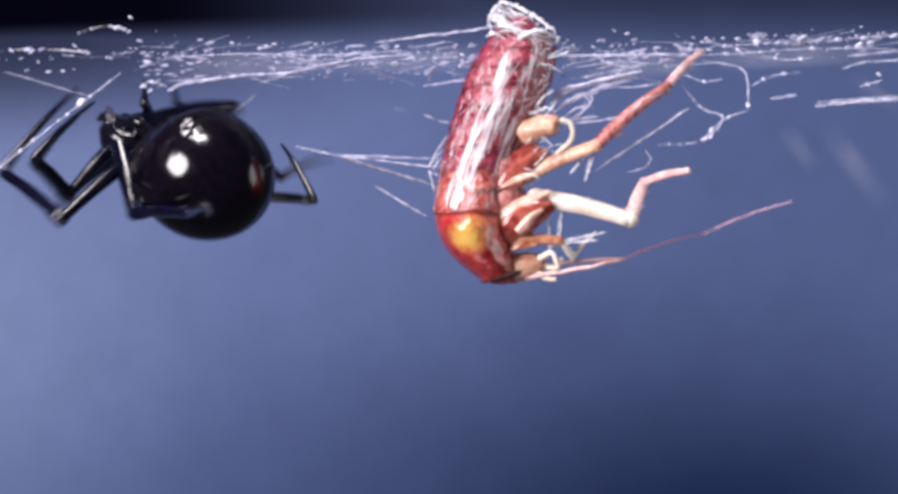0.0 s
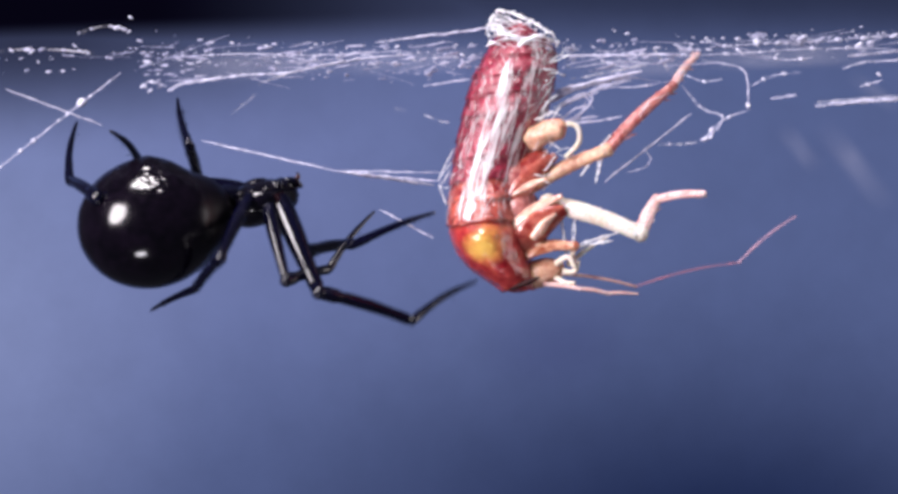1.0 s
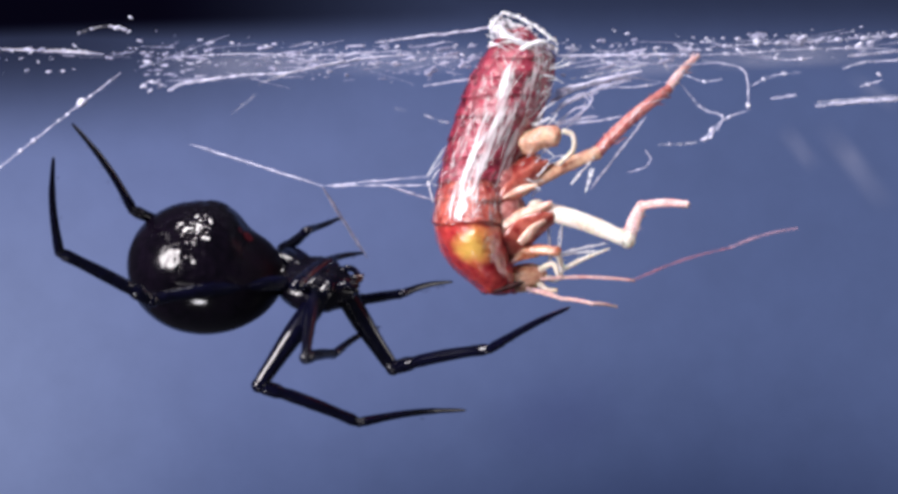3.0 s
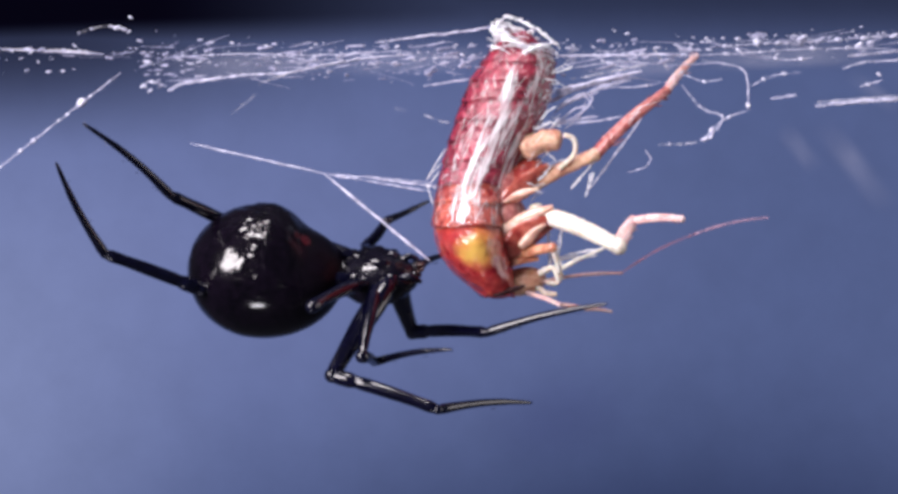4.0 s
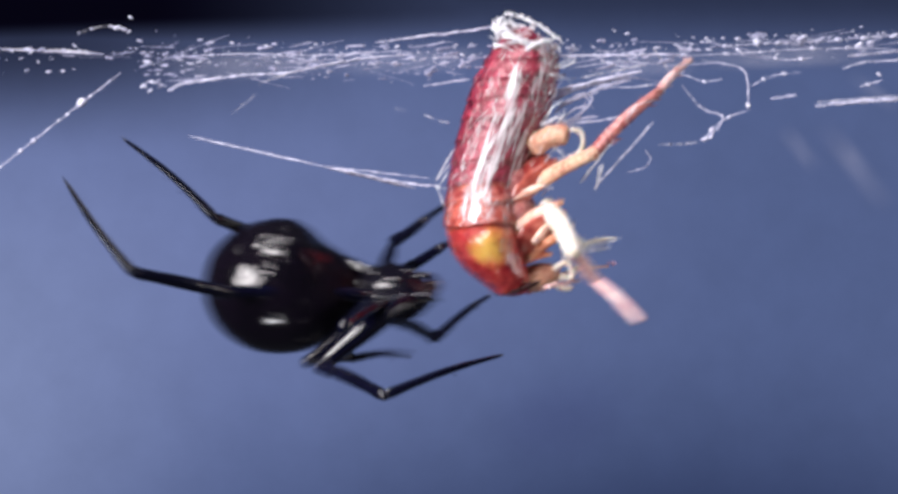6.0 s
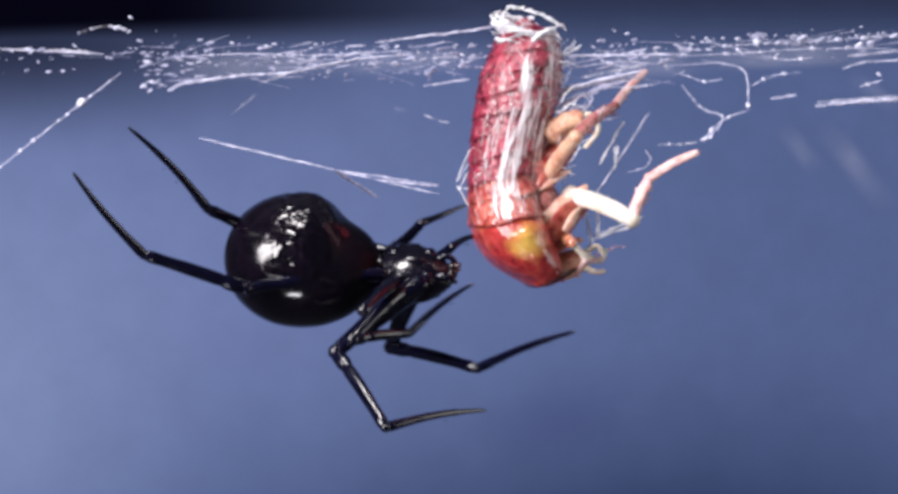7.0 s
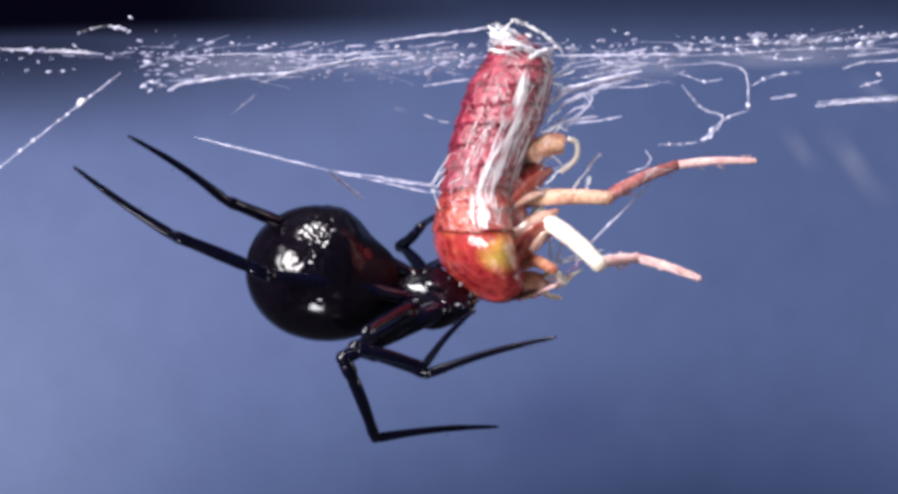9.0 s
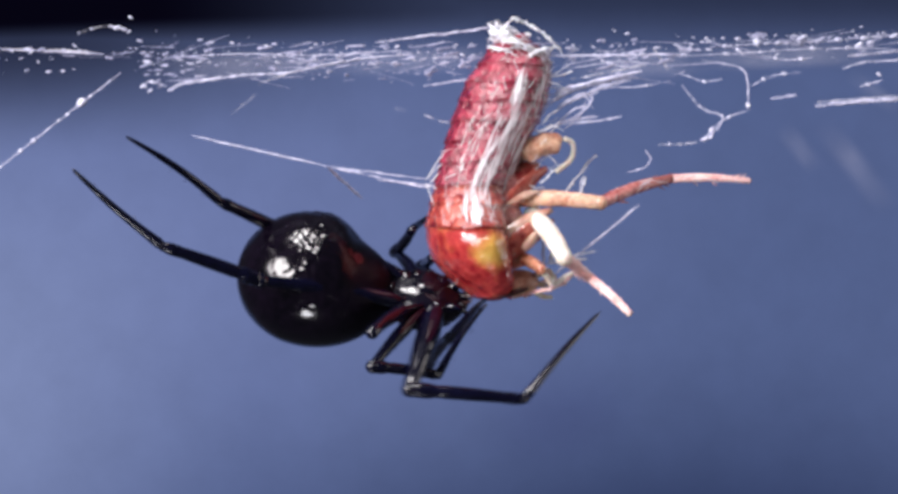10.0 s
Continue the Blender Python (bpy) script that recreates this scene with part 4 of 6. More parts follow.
    for u, v, r in ((228, 30, 4.5), (205, 48, 6), (225, 55, 4), (55, 90, 6), (20, 88, 5), (258, 108, 8), (368, 74, 6), (405, 75, 4), (85, 125, 5), (110, 124, 4),
                    (250, 150, 6), (262, 158, 5), (1500, 78, 8), (1520, 74, 7), (1480, 82, 5), (1400, 66, 8), (1322, 72, 8), (1290, 88, 6), (1562, 62, 8), (1535, 130, 5)):
        ball(drops, P(u, v), (r * 1.1 * U, r * 0.55 * U, r * 0.48 * U), Matrix.Rotation(0.6 * math.sin(u), 4, "Y"), 6, 8)
    tagged(part("web_sheet", bm, M_WEB), "level sheet of tangled fine white silk", "spider web", kind="stuff")
    tagged(part("web_droplets", drops, M_BEAD), "scattered white glue droplets in the web sheet", "droplets", kind="stuff")


make_web()
PREY = make_drag_thread("prey_line", 190, P(570, 293), 1.5, "forked white thread tied to the wrapped prey", 16)
STAY = make_drag_thread("stay_line", 240, P(570, 293), 1.7, "long taut white thread with a knot")
DRAG = make_drag_thread("drag_line", 240, P(572, 300), 3.0, "taut white thread from the knot to the spider")
LOOSE = make_drag_thread("loose_line", 195, P(1040, 300), 2.2, "thick white thread caught on the prey's leg")
PLUCKED = make_drag_thread("plucked_line", 182, P(10, 127), 1.8, "taut white thread plucked by a spider leg")
SIDE = make_drag_thread("side_line", 108, P(660, 362), 1.8, "short taut thread held by a spider leg")

# ---- how everything moves ----
COURSES, JOINTS = {}, {}


def course(name, *rows):
    COURSES.setdefault(name, []).extend(rows)


def joints(name, *rows):
    JOINTS.setdefault(name, []).extend(rows)


def eased(rows, t):
    """Values between rows, smooth and without overshoot."""
    ts = np.array([r[0] for r in rows], float)
    vs = np.array([r[1:] for r in rows], float)
    h = np.diff(ts)
    d = np.diff(vs, axis=0) / h[:, None]
    m = np.zeros_like(vs)
    m[0], m[-1] = d[0], d[-1]
    for i in range(1, len(ts) - 1):
        w1, w2 = 2 * h[i] + h[i - 1], h[i] + 2 * h[i - 1]
        ok = d[i - 1] * d[i] > 0
        a, b = np.where(ok, d[i - 1], 1), np.where(ok, d[i], 1)
        m[i] = np.where(ok, (w1 + w2) / (w1 / a + w2 / b), 0)
    i = int(np.clip(np.searchsorted(ts, t, side="right") - 1, 0, len(ts) - 2))
    s = (t - ts[i]) / h[i]
    return ((2 * s ** 3 - 3 * s ** 2 + 1) * vs[i] + (s ** 3 - 2 * s ** 2 + s) * h[i] * m[i]
            + (3 * s ** 2 - 2 * s ** 3) * vs[i + 1] + (s ** 3 - s ** 2) * h[i] * m[i + 1])


def spider_pose(t):
    x, z, yaw, pitch, roll = eased(COURSES["spider"], t)
    return pose(x * MM, 0, z * MM, 0, 0, yaw) @ pose(0, 0, 0, 0, -pitch) @ pose(0, 0, 0, roll)


def cockroach_pose(t):
    x, z, lean, yaw = eased(COURSES["cockroach"], t)
    return pose(x * MM, 0, z * MM, 0, 0, yaw) @ pose(0, 0, 0, 0, -(lean + 8.3))


def knot_pose(name, t):
    x, z = eased(COURSES[name], t)
    return pose(x * MM, 0, z * MM)


def swing(name, body, times):
    """Keys the pieces of a limb: each turns about its joint, end to end."""
    owner, hip, pieces, sizes = LIMB_PIECES[name]
    rows = [[] for _ in pieces]
    turns = [None] * len(pieces)
    aims = [None] * len(pieces)
    for t in times:
        m = body(t)
        back = m.inverted()
        at = m @ hip
        marks = eased(JOINTS[name], t) * MM
        for k, size in enumerate(sizes):
            way = (Vector(marks[3 * k:3 * k + 3]) - at).normalized()
            local = (back.to_3x3() @ way).normalized()
            turns[k] = local.to_track_quat("X", "Z") if aims[k] is None else aims[k].rotation_difference(local) @ turns[k]
            aims[k] = local
            rows[k].append((t, Matrix.Translation(back @ at) @ turns[k].to_matrix().to_4x4()))
            at = at + way * size
    for piece, keyed in zip(pieces, rows):
        walk(piece, keyed)


def motions():
    joints("hind_far",
          (0, -24.46, 6.98, 3.14, -25.57, 1.42, 5.16, -21.88, -4.57, 7.85),
          (0.2, -22.17, 10.33, 7.5, -23.23, 4.76, 5.45, -21.01, -0.99, 9.77),
          (0.4, -21.7, 9.59, 1.9, -23.22, 4.72, 5.08, -20.22, -1.69, 7.65),
          (0.5, -23.3, 9.05, 2.44, -23.42, 3.62, 5.05, -20.4, -2.91, 7.25),
          (0.6, -22.43, 9.43, 3.19, -23.44, 3.74, 4.87, -20.81, -2.96, 7.07),
          (0.7, -21.48, 7.84, 3.71, -22.3, 2.02, 5, -20.46, -5.01, 6.98),
          (0.8, -19.93, 7.29, 4.25, -20.98, 1.43, 5.16, -19.91, -5.86, 6.7),
          (1, -17.92, 8.96, 3.74, -19.26, 3.28, 5.22, -20.19, -3.99, 6.92),
          (1.2, -20.69, 4.58, 2.2, -23.45, -0.5, 3.87, -21.9, -7.18, 6.98))
    joints("hind_far",
          (1.5, -20.39, 5.09, 1.85, -23.25, 0.57, 4.61, -22.42, -6.6, 6.75),
          (2, -18.55, 4.75, 0.76, -21.82, -0.16, 1.96, -22.67, -5.63, 7.05),
          (2.5, -17.4, 4.13, 0.4, -20.32, -0.89, 1.95, -22.36, -5.92, 7.18),
          (4, -12.88, 1.6, 1.1, -16.73, -2.57, 3.1, -21.4, -6.8, 7.23),
          (4.5, -10.99, -0.06, 1.26, -14.96, -4.15, 3.2, -20.12, -7.98, 7.11),
          (5, -10.11, -0.37, 1.55, -14.39, -4.07, 3.61, -19.8, -7.96, 7.11),
          (5.5, -9.54, -0.31, 1.07, -13.41, -4.46, 3.09, -19.12, -7.59, 6.87),
          (6, -11.24, 3.5, 0.39, -14.17, -1.58, 1.77, -19.35, -4.42, 6.43),
          (6.1, -12.23, -0.28, 0.7, -14.99, -5.5, 1.89, -17.98, -10.07, 7.08))
    joints("hind_far",
          (6.2, -12.58, 2.21, 0.39, -15.08, -2.9, 2.34, -18.13, -7.5, 7.47),
          (7.5, -10.08, 2.17, 0.39, -13.96, -2.03, 2.28, -18.84, -5.78, 6.61),
          (8, -9.33, 1.39, 1.09, -13.27, -2.8, 2.85, -18.61, -6.33, 6.82),
          (8.5, -10.01, 0.98, 0.56, -13.92, -3.16, 2.5, -18.94, -6.85, 6.73),
          (9, -9.1, -0.27, 1.03, -13.25, -4.28, 2.76, -18.68, -7.93, 6.48),
          (9.5, -11.18, 2.53, 0.04, -14.73, -1.99, 1.83, -19.16, -5.97, 6.44),
          (10, -9.64, 0.82, 0.74, -13.68, -3.19, 2.71, -18.83, -7.22, 6.44))
    joints("hind_near",
          (0, -23.42, -1.6, 1.7, -27.68, 2.29, 4.65, -22.99, 3.12, 10.03),
          (0.2, -20.28, -3.82, 4.13, -23.95, 1.2, 2.33, -28.46, 6.79, 2.41),
          (0.4, -20.14, -0.97, -0.31, -24.65, 3.36, 1.39, -26.1, 9.25, 5.23),
          (0.5, -21.02, -0.87, -0.31, -25.82, 2.92, 1.82, -25.52, 6.74, 7.89),
          (0.6, -22.28, 0.66, -0.14, -26.79, 4.46, 2.56, -26.15, 10.71, 6.02),
          (0.7, -21.92, 2.05, 0.05, -25.88, 6.7, 2.23, -25.73, 9.24, 8.95),
          (0.8, -21.61, 0.64, 1.17, -24.19, 5.85, 4.03, -25.6, 12.04, 7.4),
          (1, -21.06, -3.14, 2.95, -23.58, 2.71, 4.13, -23.98, 8.68, 8.1),
          (1.2, -21.83, -4.87, 2.74, -23.93, 1.07, 4.26, -26, 6.79, 8.08))
    joints("hind_near",
          (1.5, -22.89, -1.95, 0.05, -25.61, 3.85, 1, -25.48, 6.45, 7.69),
          (2, -19.58, -6.54, -3.32, -23.43, -10.79, -0.29, -22, -15.12, 5.25),
          (2.5, -18.49, -6.68, -3.25, -23.01, -10.32, -0.35, -21.89, -14.92, 5.04),
          (4, -14.93, -2.72, -2.54, -20.27, -5.7, -0.4, -22.46, -10.08, 4.85),
          (4.5, -12.95, -3.68, -2.08, -18.86, -5.67, -0.3, -22.14, -9.64, 4.7),
          (5, -12.36, -2.51, -2.1, -18.55, -3.26, -0.33, -22.44, -6.54, 4.73),
          (5.5, -11.92, -1.77, -2.4, -18.08, -2.59, -0.57, -22.91, -3.75, 4.61),
          (6, -13.35, -5, -2.68, -18.27, -9.03, -1.45, -21.63, -12.54, 3.84),
          (6.1, -14.26, -2.46, -2.38, -18.52, -7.02, -0.64, -21.56, -11.31, 4.26))
    joints("hind_near",
          (6.2, -14.09, -4.29, -2.62, -18.61, -8.45, -0.53, -21.07, -13, 4.44),
          (7.5, -11.64, -5.19, -2.33, -17.55, -6.78, -0.2, -21.6, -10.54, 4.38),
          (8, -11.17, -4.61, -2, -16.53, -7.52, 0.21, -21.52, -10.16, 4.64),
          (8.5, -11.28, -5.52, -1.99, -16.8, -8.05, 0.27, -21.35, -11.64, 4.51),
          (9, -10.62, -5.3, -1.66, -16.09, -7.84, 0.71, -21.39, -10.72, 4.6),
          (9.5, -12.63, -5.58, -2.83, -17.62, -8.96, -0.46, -21.24, -13.05, 4.21),
          (10, -11.12, -5.29, -1.99, -16.55, -8.2, 0.03, -21.34, -11.26, 4.42))
    joints("third_far",
          (0, -23.59, 2.55, 3.28, -25.2, -0.91, 5.43, -21.48, -0.69, 8.89),
          (0.2, -23.58, 3.58, 3.49, -25.72, 0.11, 5.11, -22.98, 3.04, 8.24),
          (0.4, -22.72, 4.26, 3.94, -24.81, 1.02, 6.03, -25.12, 1.89, 11.02),
          (0.5, -22.57, 4.64, 2.71, -24.77, 1.93, 5.35, -26.44, 3.49, 9.89),
          (0.6, -21.67, 4.84, 3.96, -24.39, 1.78, 5.52, -26.38, 4.15, 9.56),
          (0.7, -19.75, 4.39, 3.56, -23.21, 3.69, 6.15, -26.38, 5.24, 9.81),
          (0.8, -17.01, 7.33, 4.8, -20.62, 6.71, 7.19, -24.28, 5.84, 10.61),
          (1, -15.95, 7.74, 3.71, -16.31, 4.11, 6.14, -17.29, 8.28, 8.88),
          (1.2, -15.97, 6.12, 4.04, -15.94, 2.25, 6.08, -14.82, 5.49, 9.83))
    joints("third_far",
          (1.5, -14.54, 6.4, 3.68, -15.35, 3.47, 6.83, -17.02, 6.82, 10.27),
          (2, -12.44, 6.14, 0.22, -10.1, 2.51, 0.92, -7.44, 6.7, 2.04),
          (2.5, -12.11, 5.63, -0.15, -10.06, 1.87, 0.74, -8.35, 6.58, 1.57),
          (4, -5.22, 5.67, 0.04, -3.86, 1.82, 1.63, -1.24, 5.97, 2.94),
          (4.5, -3.4, 5.03, 0.04, -1.91, 1.23, 1.62, -0.51, 5.98, 2.76),
          (5, -2.68, 5.51, 0.04, -1.56, 1.52, 1.45, -0.15, 6.17, 2.95),
          (5.5, -2.14, 5.5, -0.51, -1.38, 1.37, 0.74, 0.22, 5.96, 2.22),
          (6, -3.4, 5.26, 0.4, -1.55, 1.48, 1.63, 0.22, 6.06, 2.95),
          (6.1, -5.04, 5.62, 0.04, -3.33, 1.92, 1.63, -0.33, 5.37, 3.84))
    joints("third_far",
          (6.2, -5.22, 5.71, 0.76, -2.99, 2.6, 2.88, 1.12, 5.14, 4.45),
          (7.5, -2.68, 5.64, -0.69, -1.38, 1.71, 0.74, 0.58, 6.3, 1.68),
          (8, -2.5, 5.28, 0.22, -1.2, 1.28, 1.45, 0.22, 6.03, 2.58),
          (8.5, -3.76, 5.14, -0.14, -2.26, 1.27, 1.27, -0.15, 5.73, 2.5),
          (9, -3.04, 5.04, 0.04, -1.73, 1.05, 1.27, -0.15, 5.74, 2.4),
          (9.5, -5.39, 5.31, -0.87, -3.68, 1.7, 0.92, -0.69, 5.53, 2.39),
          (10, -3.4, 5.16, -0.33, -2.26, 1.18, 1.09, -0.51, 5.77, 2.4))
    joints("second_far",
          (0, -19.31, 8.24, 8.51, -19.09, 3.9, 9, -19.62, 8.63, 10.75),
          (0.2, -19.3, 9.73, 7.47, -19.06, 5.54, 8.74, -19.9, 10.09, 10.84),
          (0.4, -22.57, 4.97, 3.82, -23.9, 0.88, 4.61, -24.58, 5.35, 6.92),
          (0.5, -23.08, 5.23, 4.5, -22.73, 1.29, 6.39, -20.84, 3.1, 10.75),
          (0.6, -19.54, 10.16, 4.88, -21.63, 6.32, 4.77, -19.35, 6.26, 9.31),
          (0.7, -19.19, 5.06, 4.2, -18.21, 1.94, 7.12, -17.37, 5.6, 10.55),
          (0.8, -16.95, 6.73, 4.78, -17.05, 2.68, 6.44, -17.22, 6.57, 9.7),
          (1, -16.07, 7.09, 4.25, -16.23, 3.32, 6.47, -17.36, 7.2, 9.56),
          (1.2, -16.06, 5.21, 4.38, -15.85, 1.33, 6.39, -17.13, 5.04, 9.62))
    joints("second_far",
          (1.5, -15.04, 5.86, 3.49, -15.74, 1.96, 5.35, -17.57, 5.75, 8.2),
          (2, -6.54, 1.2, -3.18, -3.25, -1.68, -3.43, -0.32, 2.42, -2.81),
          (2.5, -6.6, 3.95, -3.91, -2.96, 1.58, -3.32, 0.23, 5.49, -2.68),
          (4, -3.04, 5.33, -1.41, -1.73, 1.16, -1.09, 0.22, 5.81, -0.51),
          (4.5, -1.59, 4.79, -1.05, -0.67, 0.57, -0.32, 0.58, 5.44, 0.4),
          (5, -1.96, 5.45, -0.69, -0.85, 1.25, -0.14, 0.58, 6.09, 0.4),
          (5.5, -0.87, 5.46, -1.41, -0.14, 1.17, -0.85, 0.95, 6.11, -0.33),
          (6, -2.68, 5.5, -1.41, -0.5, 1.96, -0.04, 0.95, 6.83, 0.22),
          (6.1, -3.41, 5.61, -1.41, -0.85, 2.66, 0.57, 1.68, 6.81, 2.05))
    joints("second_far",
          (6.2, -2.32, 5.36, -0.87, 0.21, 2.14, 0.67, 3.13, 5.97, 2.29),
          (7.5, -1.41, 5.57, -1.41, 0.04, 1.54, -0.49, 1.31, 6.43, 0.04),
          (8, -1.59, 5.42, -1.41, -0.67, 1.2, -0.67, 0.58, 6.07, 0.04),
          (8.5, -1.41, 5.46, -1.59, -0.32, 1.3, -0.74, 0.95, 6.21, -0.33),
          (9, -1.23, 5.42, -1.41, -0.14, 1.24, -0.67, 0.95, 6.19, -0.33),
          (9.5, -2.86, 5.55, -2.14, -1.03, 1.79, -0.85, 0.58, 6.56, -0.15),
          (10, -1.77, 5.38, -1.23, -1.02, 1.11, -0.67, 0.58, 5.87, 0.04))
    joints("front_near",
          (0, -13.92, 9.87, 9.08, -18.21, 15.14, 9.25, -19.46, 23.09, 11.3),
          (0.2, -14.18, 0.42, 6, -16.08, 6.85, 7.13, -18.6, 14.2, 10.05),
          (0.4, -11.6, 1.18, 5.15, -13.18, 7.63, 6.65, -18.48, 13.07, 9.98),
          (0.5, -11.43, 1.33, 4.63, -13.16, 7.39, 7.19, -18.46, 12.88, 10.46),
          (0.6, -10.68, 0.44, 1.79, -9.66, 7.06, 2.96, -8.59, 15.03, 5.03),
          (0.7, -8.32, -0.92, 1.71, -5.94, 5.44, 2.14, -5.59, 13.46, 4.22),
          (0.8, -6.41, -0.65, -0.66, -3.77, 5.51, -1.78, -0.15, 12.97, -1.48),
          (1, -7.94, -0.07, -2.76, -2.29, 3.23, -4.61, 1.9, 9.98, -2.19),
          (1.2, -9.61, -3.34, -3.5, -5.78, 1.17, -6.85, -3.48, 9.13, -6.26))
    joints("front_near",
          (1.5, -11.86, -0.83, -5.15, -6.37, 2.6, -7.22, 1.37, 2.59, -4.23),
          (2, -12.15, -2.95, -8.03, -5.46, -2.79, -9.22, 1.85, -2.77, -5.28),
          (2.5, -12.73, -1.8, -8.55, -7.27, 1.37, -11.09, -0.33, 5.88, -10.57),
          (4, -6.94, -4.37, -7.62, -0.64, -6.05, -9.55, 5.11, -0.06, -9.52),
          (4.5, -6.1, -4.31, -7.28, -1.3, -7.42, -10.97, 5.37, -2.51, -10.57),
          (5, -4.91, -4.18, -7.8, 0.37, -7.23, -10.82, 7.09, -2.46, -9.85),
          (5.5, -5.89, -3.55, -7.3, -2.4, -7.24, -11.82, 4.41, -2.5, -11.5),
          (6, -7.6, -4.77, -7.09, -3.72, -10.19, -8.47, 3.2, -6.14, -6.32),
          (6.1, -7.62, -4.47, -6.76, -3.12, -8.02, -10.42, 2.95, -3.39, -7.15))
    joints("front_near",
          (6.2, -8.95, -3.65, -5.27, -5.92, -8.71, -8.66, -3.27, -0.91, -9.7),
          (7.5, -6.28, -3.88, -7.47, -1.97, -7.41, -11.37, 5.17, -3.44, -9.89),
          (8, -5.92, -4.46, -6.6, -1.06, -8.1, -9.65, 6.01, -3.88, -8.6),
          (8.5, -7.1, -3.56, -6.66, -4.88, 0.41, -11.72, 3.06, 2.42, -10.34),
          (9, -6.28, -3.97, -6.62, -4.52, 0.19, -11.7, 3.14, 3.33, -11.22),
          (9.5, -8.43, -3.63, -6.37, -6.61, 0.03, -11.8, 1.05, 3.13, -11.07),
          (10, -2.31, -6.49, -8.35, 4.42, -5.73, -8.97, 9.14, -1.09, -3.96))
    joints("front_far",
          (0, -19.19, -0.24, 2.06, -15.25, -6.24, 1.98, -13.18, -14.09, 1.94),
          (0.2, -21.55, 0.94, 1.45, -18.37, -5.5, 1.15, -14.59, -12.68, 1),
          (0.4, -17.82, 8.06, -0.7, -14.3, 1.8, -0.67, -11.92, -5.95, -0.3),
          (0.5, -15.49, 6.75, -0.96, -11.26, 1.38, -3.14, -6.25, -4.51, -0.65),
          (0.6, -10.46, 7.02, 0.02, -3.96, 7.08, -3.01, 1.34, 1.14, -1.38),
          (0.7, -7.49, 6.22, 0.32, -3.3, 0.47, -0.67, 1.55, -6.04, -0.87),
          (0.8, -6.25, 4.72, -0.87, -2.91, -1.61, -1.35, 0.86, -8.8, -1.45),
          (1, -9.25, 9.54, -0.33, -5.86, 3.24, 0.21, -0.82, -2.84, 2.1),
          (1.2, -8.74, 7.05, -1.42, -3.34, 2.37, -2.1, 1.57, -4.09, -1.84))
    joints("front_far",
          (1.5, -5.89, -1.18, -1.41, -2.8, -7.66, -1.36, 0.67, -15, -1.24),
          (2, -7.64, 3.04, -7.28, -1.53, -0.6, -8.26, 3.89, -6.35, -6.41),
          (2.5, -4.59, 0.43, -7.44, 2.11, -2.07, -6.77, 5.65, -8.73, -3.77),
          (4, -2.32, 5.78, -5.41, 2.32, 0.3, -5.23, 9.47, -3.07, -3.4),
          (4.5, 3.07, 3.24, -4.97, 9.77, 1.75, -2.87, 15.25, -0.09, 2.83),
          (5, -2.32, 5.62, -5.77, 2.32, 0.14, -5.92, 9.44, -1.93, -2.63),
          (5.5, -2.13, 4.58, -7.28, 4.91, 4.25, -8.64, 12.23, 1.54, -6.4),
          (6, -3.07, 6.98, -4.72, -0.84, 0.21, -5.57, 2.38, -6.71, -2.81),
          (6.1, -5.91, 4.72, -6.09, -2.39, -1.3, -7.77, 4.41, -1.45, -3.34))
    joints("front_far",
          (6.2, -7.99, 2.98, -5.14, -2.9, -2, -6.01, 3.77, -4.58, -2.17),
          (7.5, -1.59, 5.4, -7.03, 3.74, 0.69, -8.05, 9, -5.31, -6.56),
          (8, -2.33, 5.95, -5.78, 2.32, 0.51, -5.23, 9.31, -2.89, -2.89),
          (8.5, -6.16, 1.9, -6.7, -0.82, -2.74, -7.94, 6.97, -3.01, -5.68),
          (9, -5.15, 3.01, -6.56, -1.34, -2.98, -7.62, 6.42, -3.77, -5.36),
          (9.5, -6.86, 1.65, -7.39, -3.19, -4.5, -7.78, 4.57, -4.69, -5.4),
          (10, -1.41, 5.2, -7.56, 0.21, -1.43, -5.34, 2.18, -8.93, -2.94))
    joints("second_near",
          (0, -12.98, 5.88, 5.72, -10.93, 9.75, 4.5, -7.79, 14.11, 6.07),
          (0.2, -11.96, 3.66, 5.05, -10.6, 7.53, 7.01, -11.42, 11.44, 10.93),
          (0.4, -11.8, 1.43, 4.98, -10.97, 5.82, 5.85, -11.2, 10.95, 8.09),
          (0.5, -11.66, 1.97, 3.4, -10.69, 6.07, 5.13, -11.72, 10.32, 8.62),
          (0.6, -11.41, 0.96, 1.09, -10.26, 4.96, 2.93, -9.92, 10.2, 4.89),
          (0.7, -11.65, -0.52, 0.04, -10.54, 3.83, 0.75, -10.52, 9.11, 2.63),
          (0.8, -9.16, -1.33, -0.83, -6.54, 2.39, -0.68, -4.52, 6.52, 2.52),
          (1, -9.88, -1.01, -2.05, -7.45, 2.78, -1.39, -4.69, 5.97, 2.29),
          (1.2, -11.69, -4.51, -2, -8.46, -1.34, -1.53, -5.08, 1.19, 2.15))
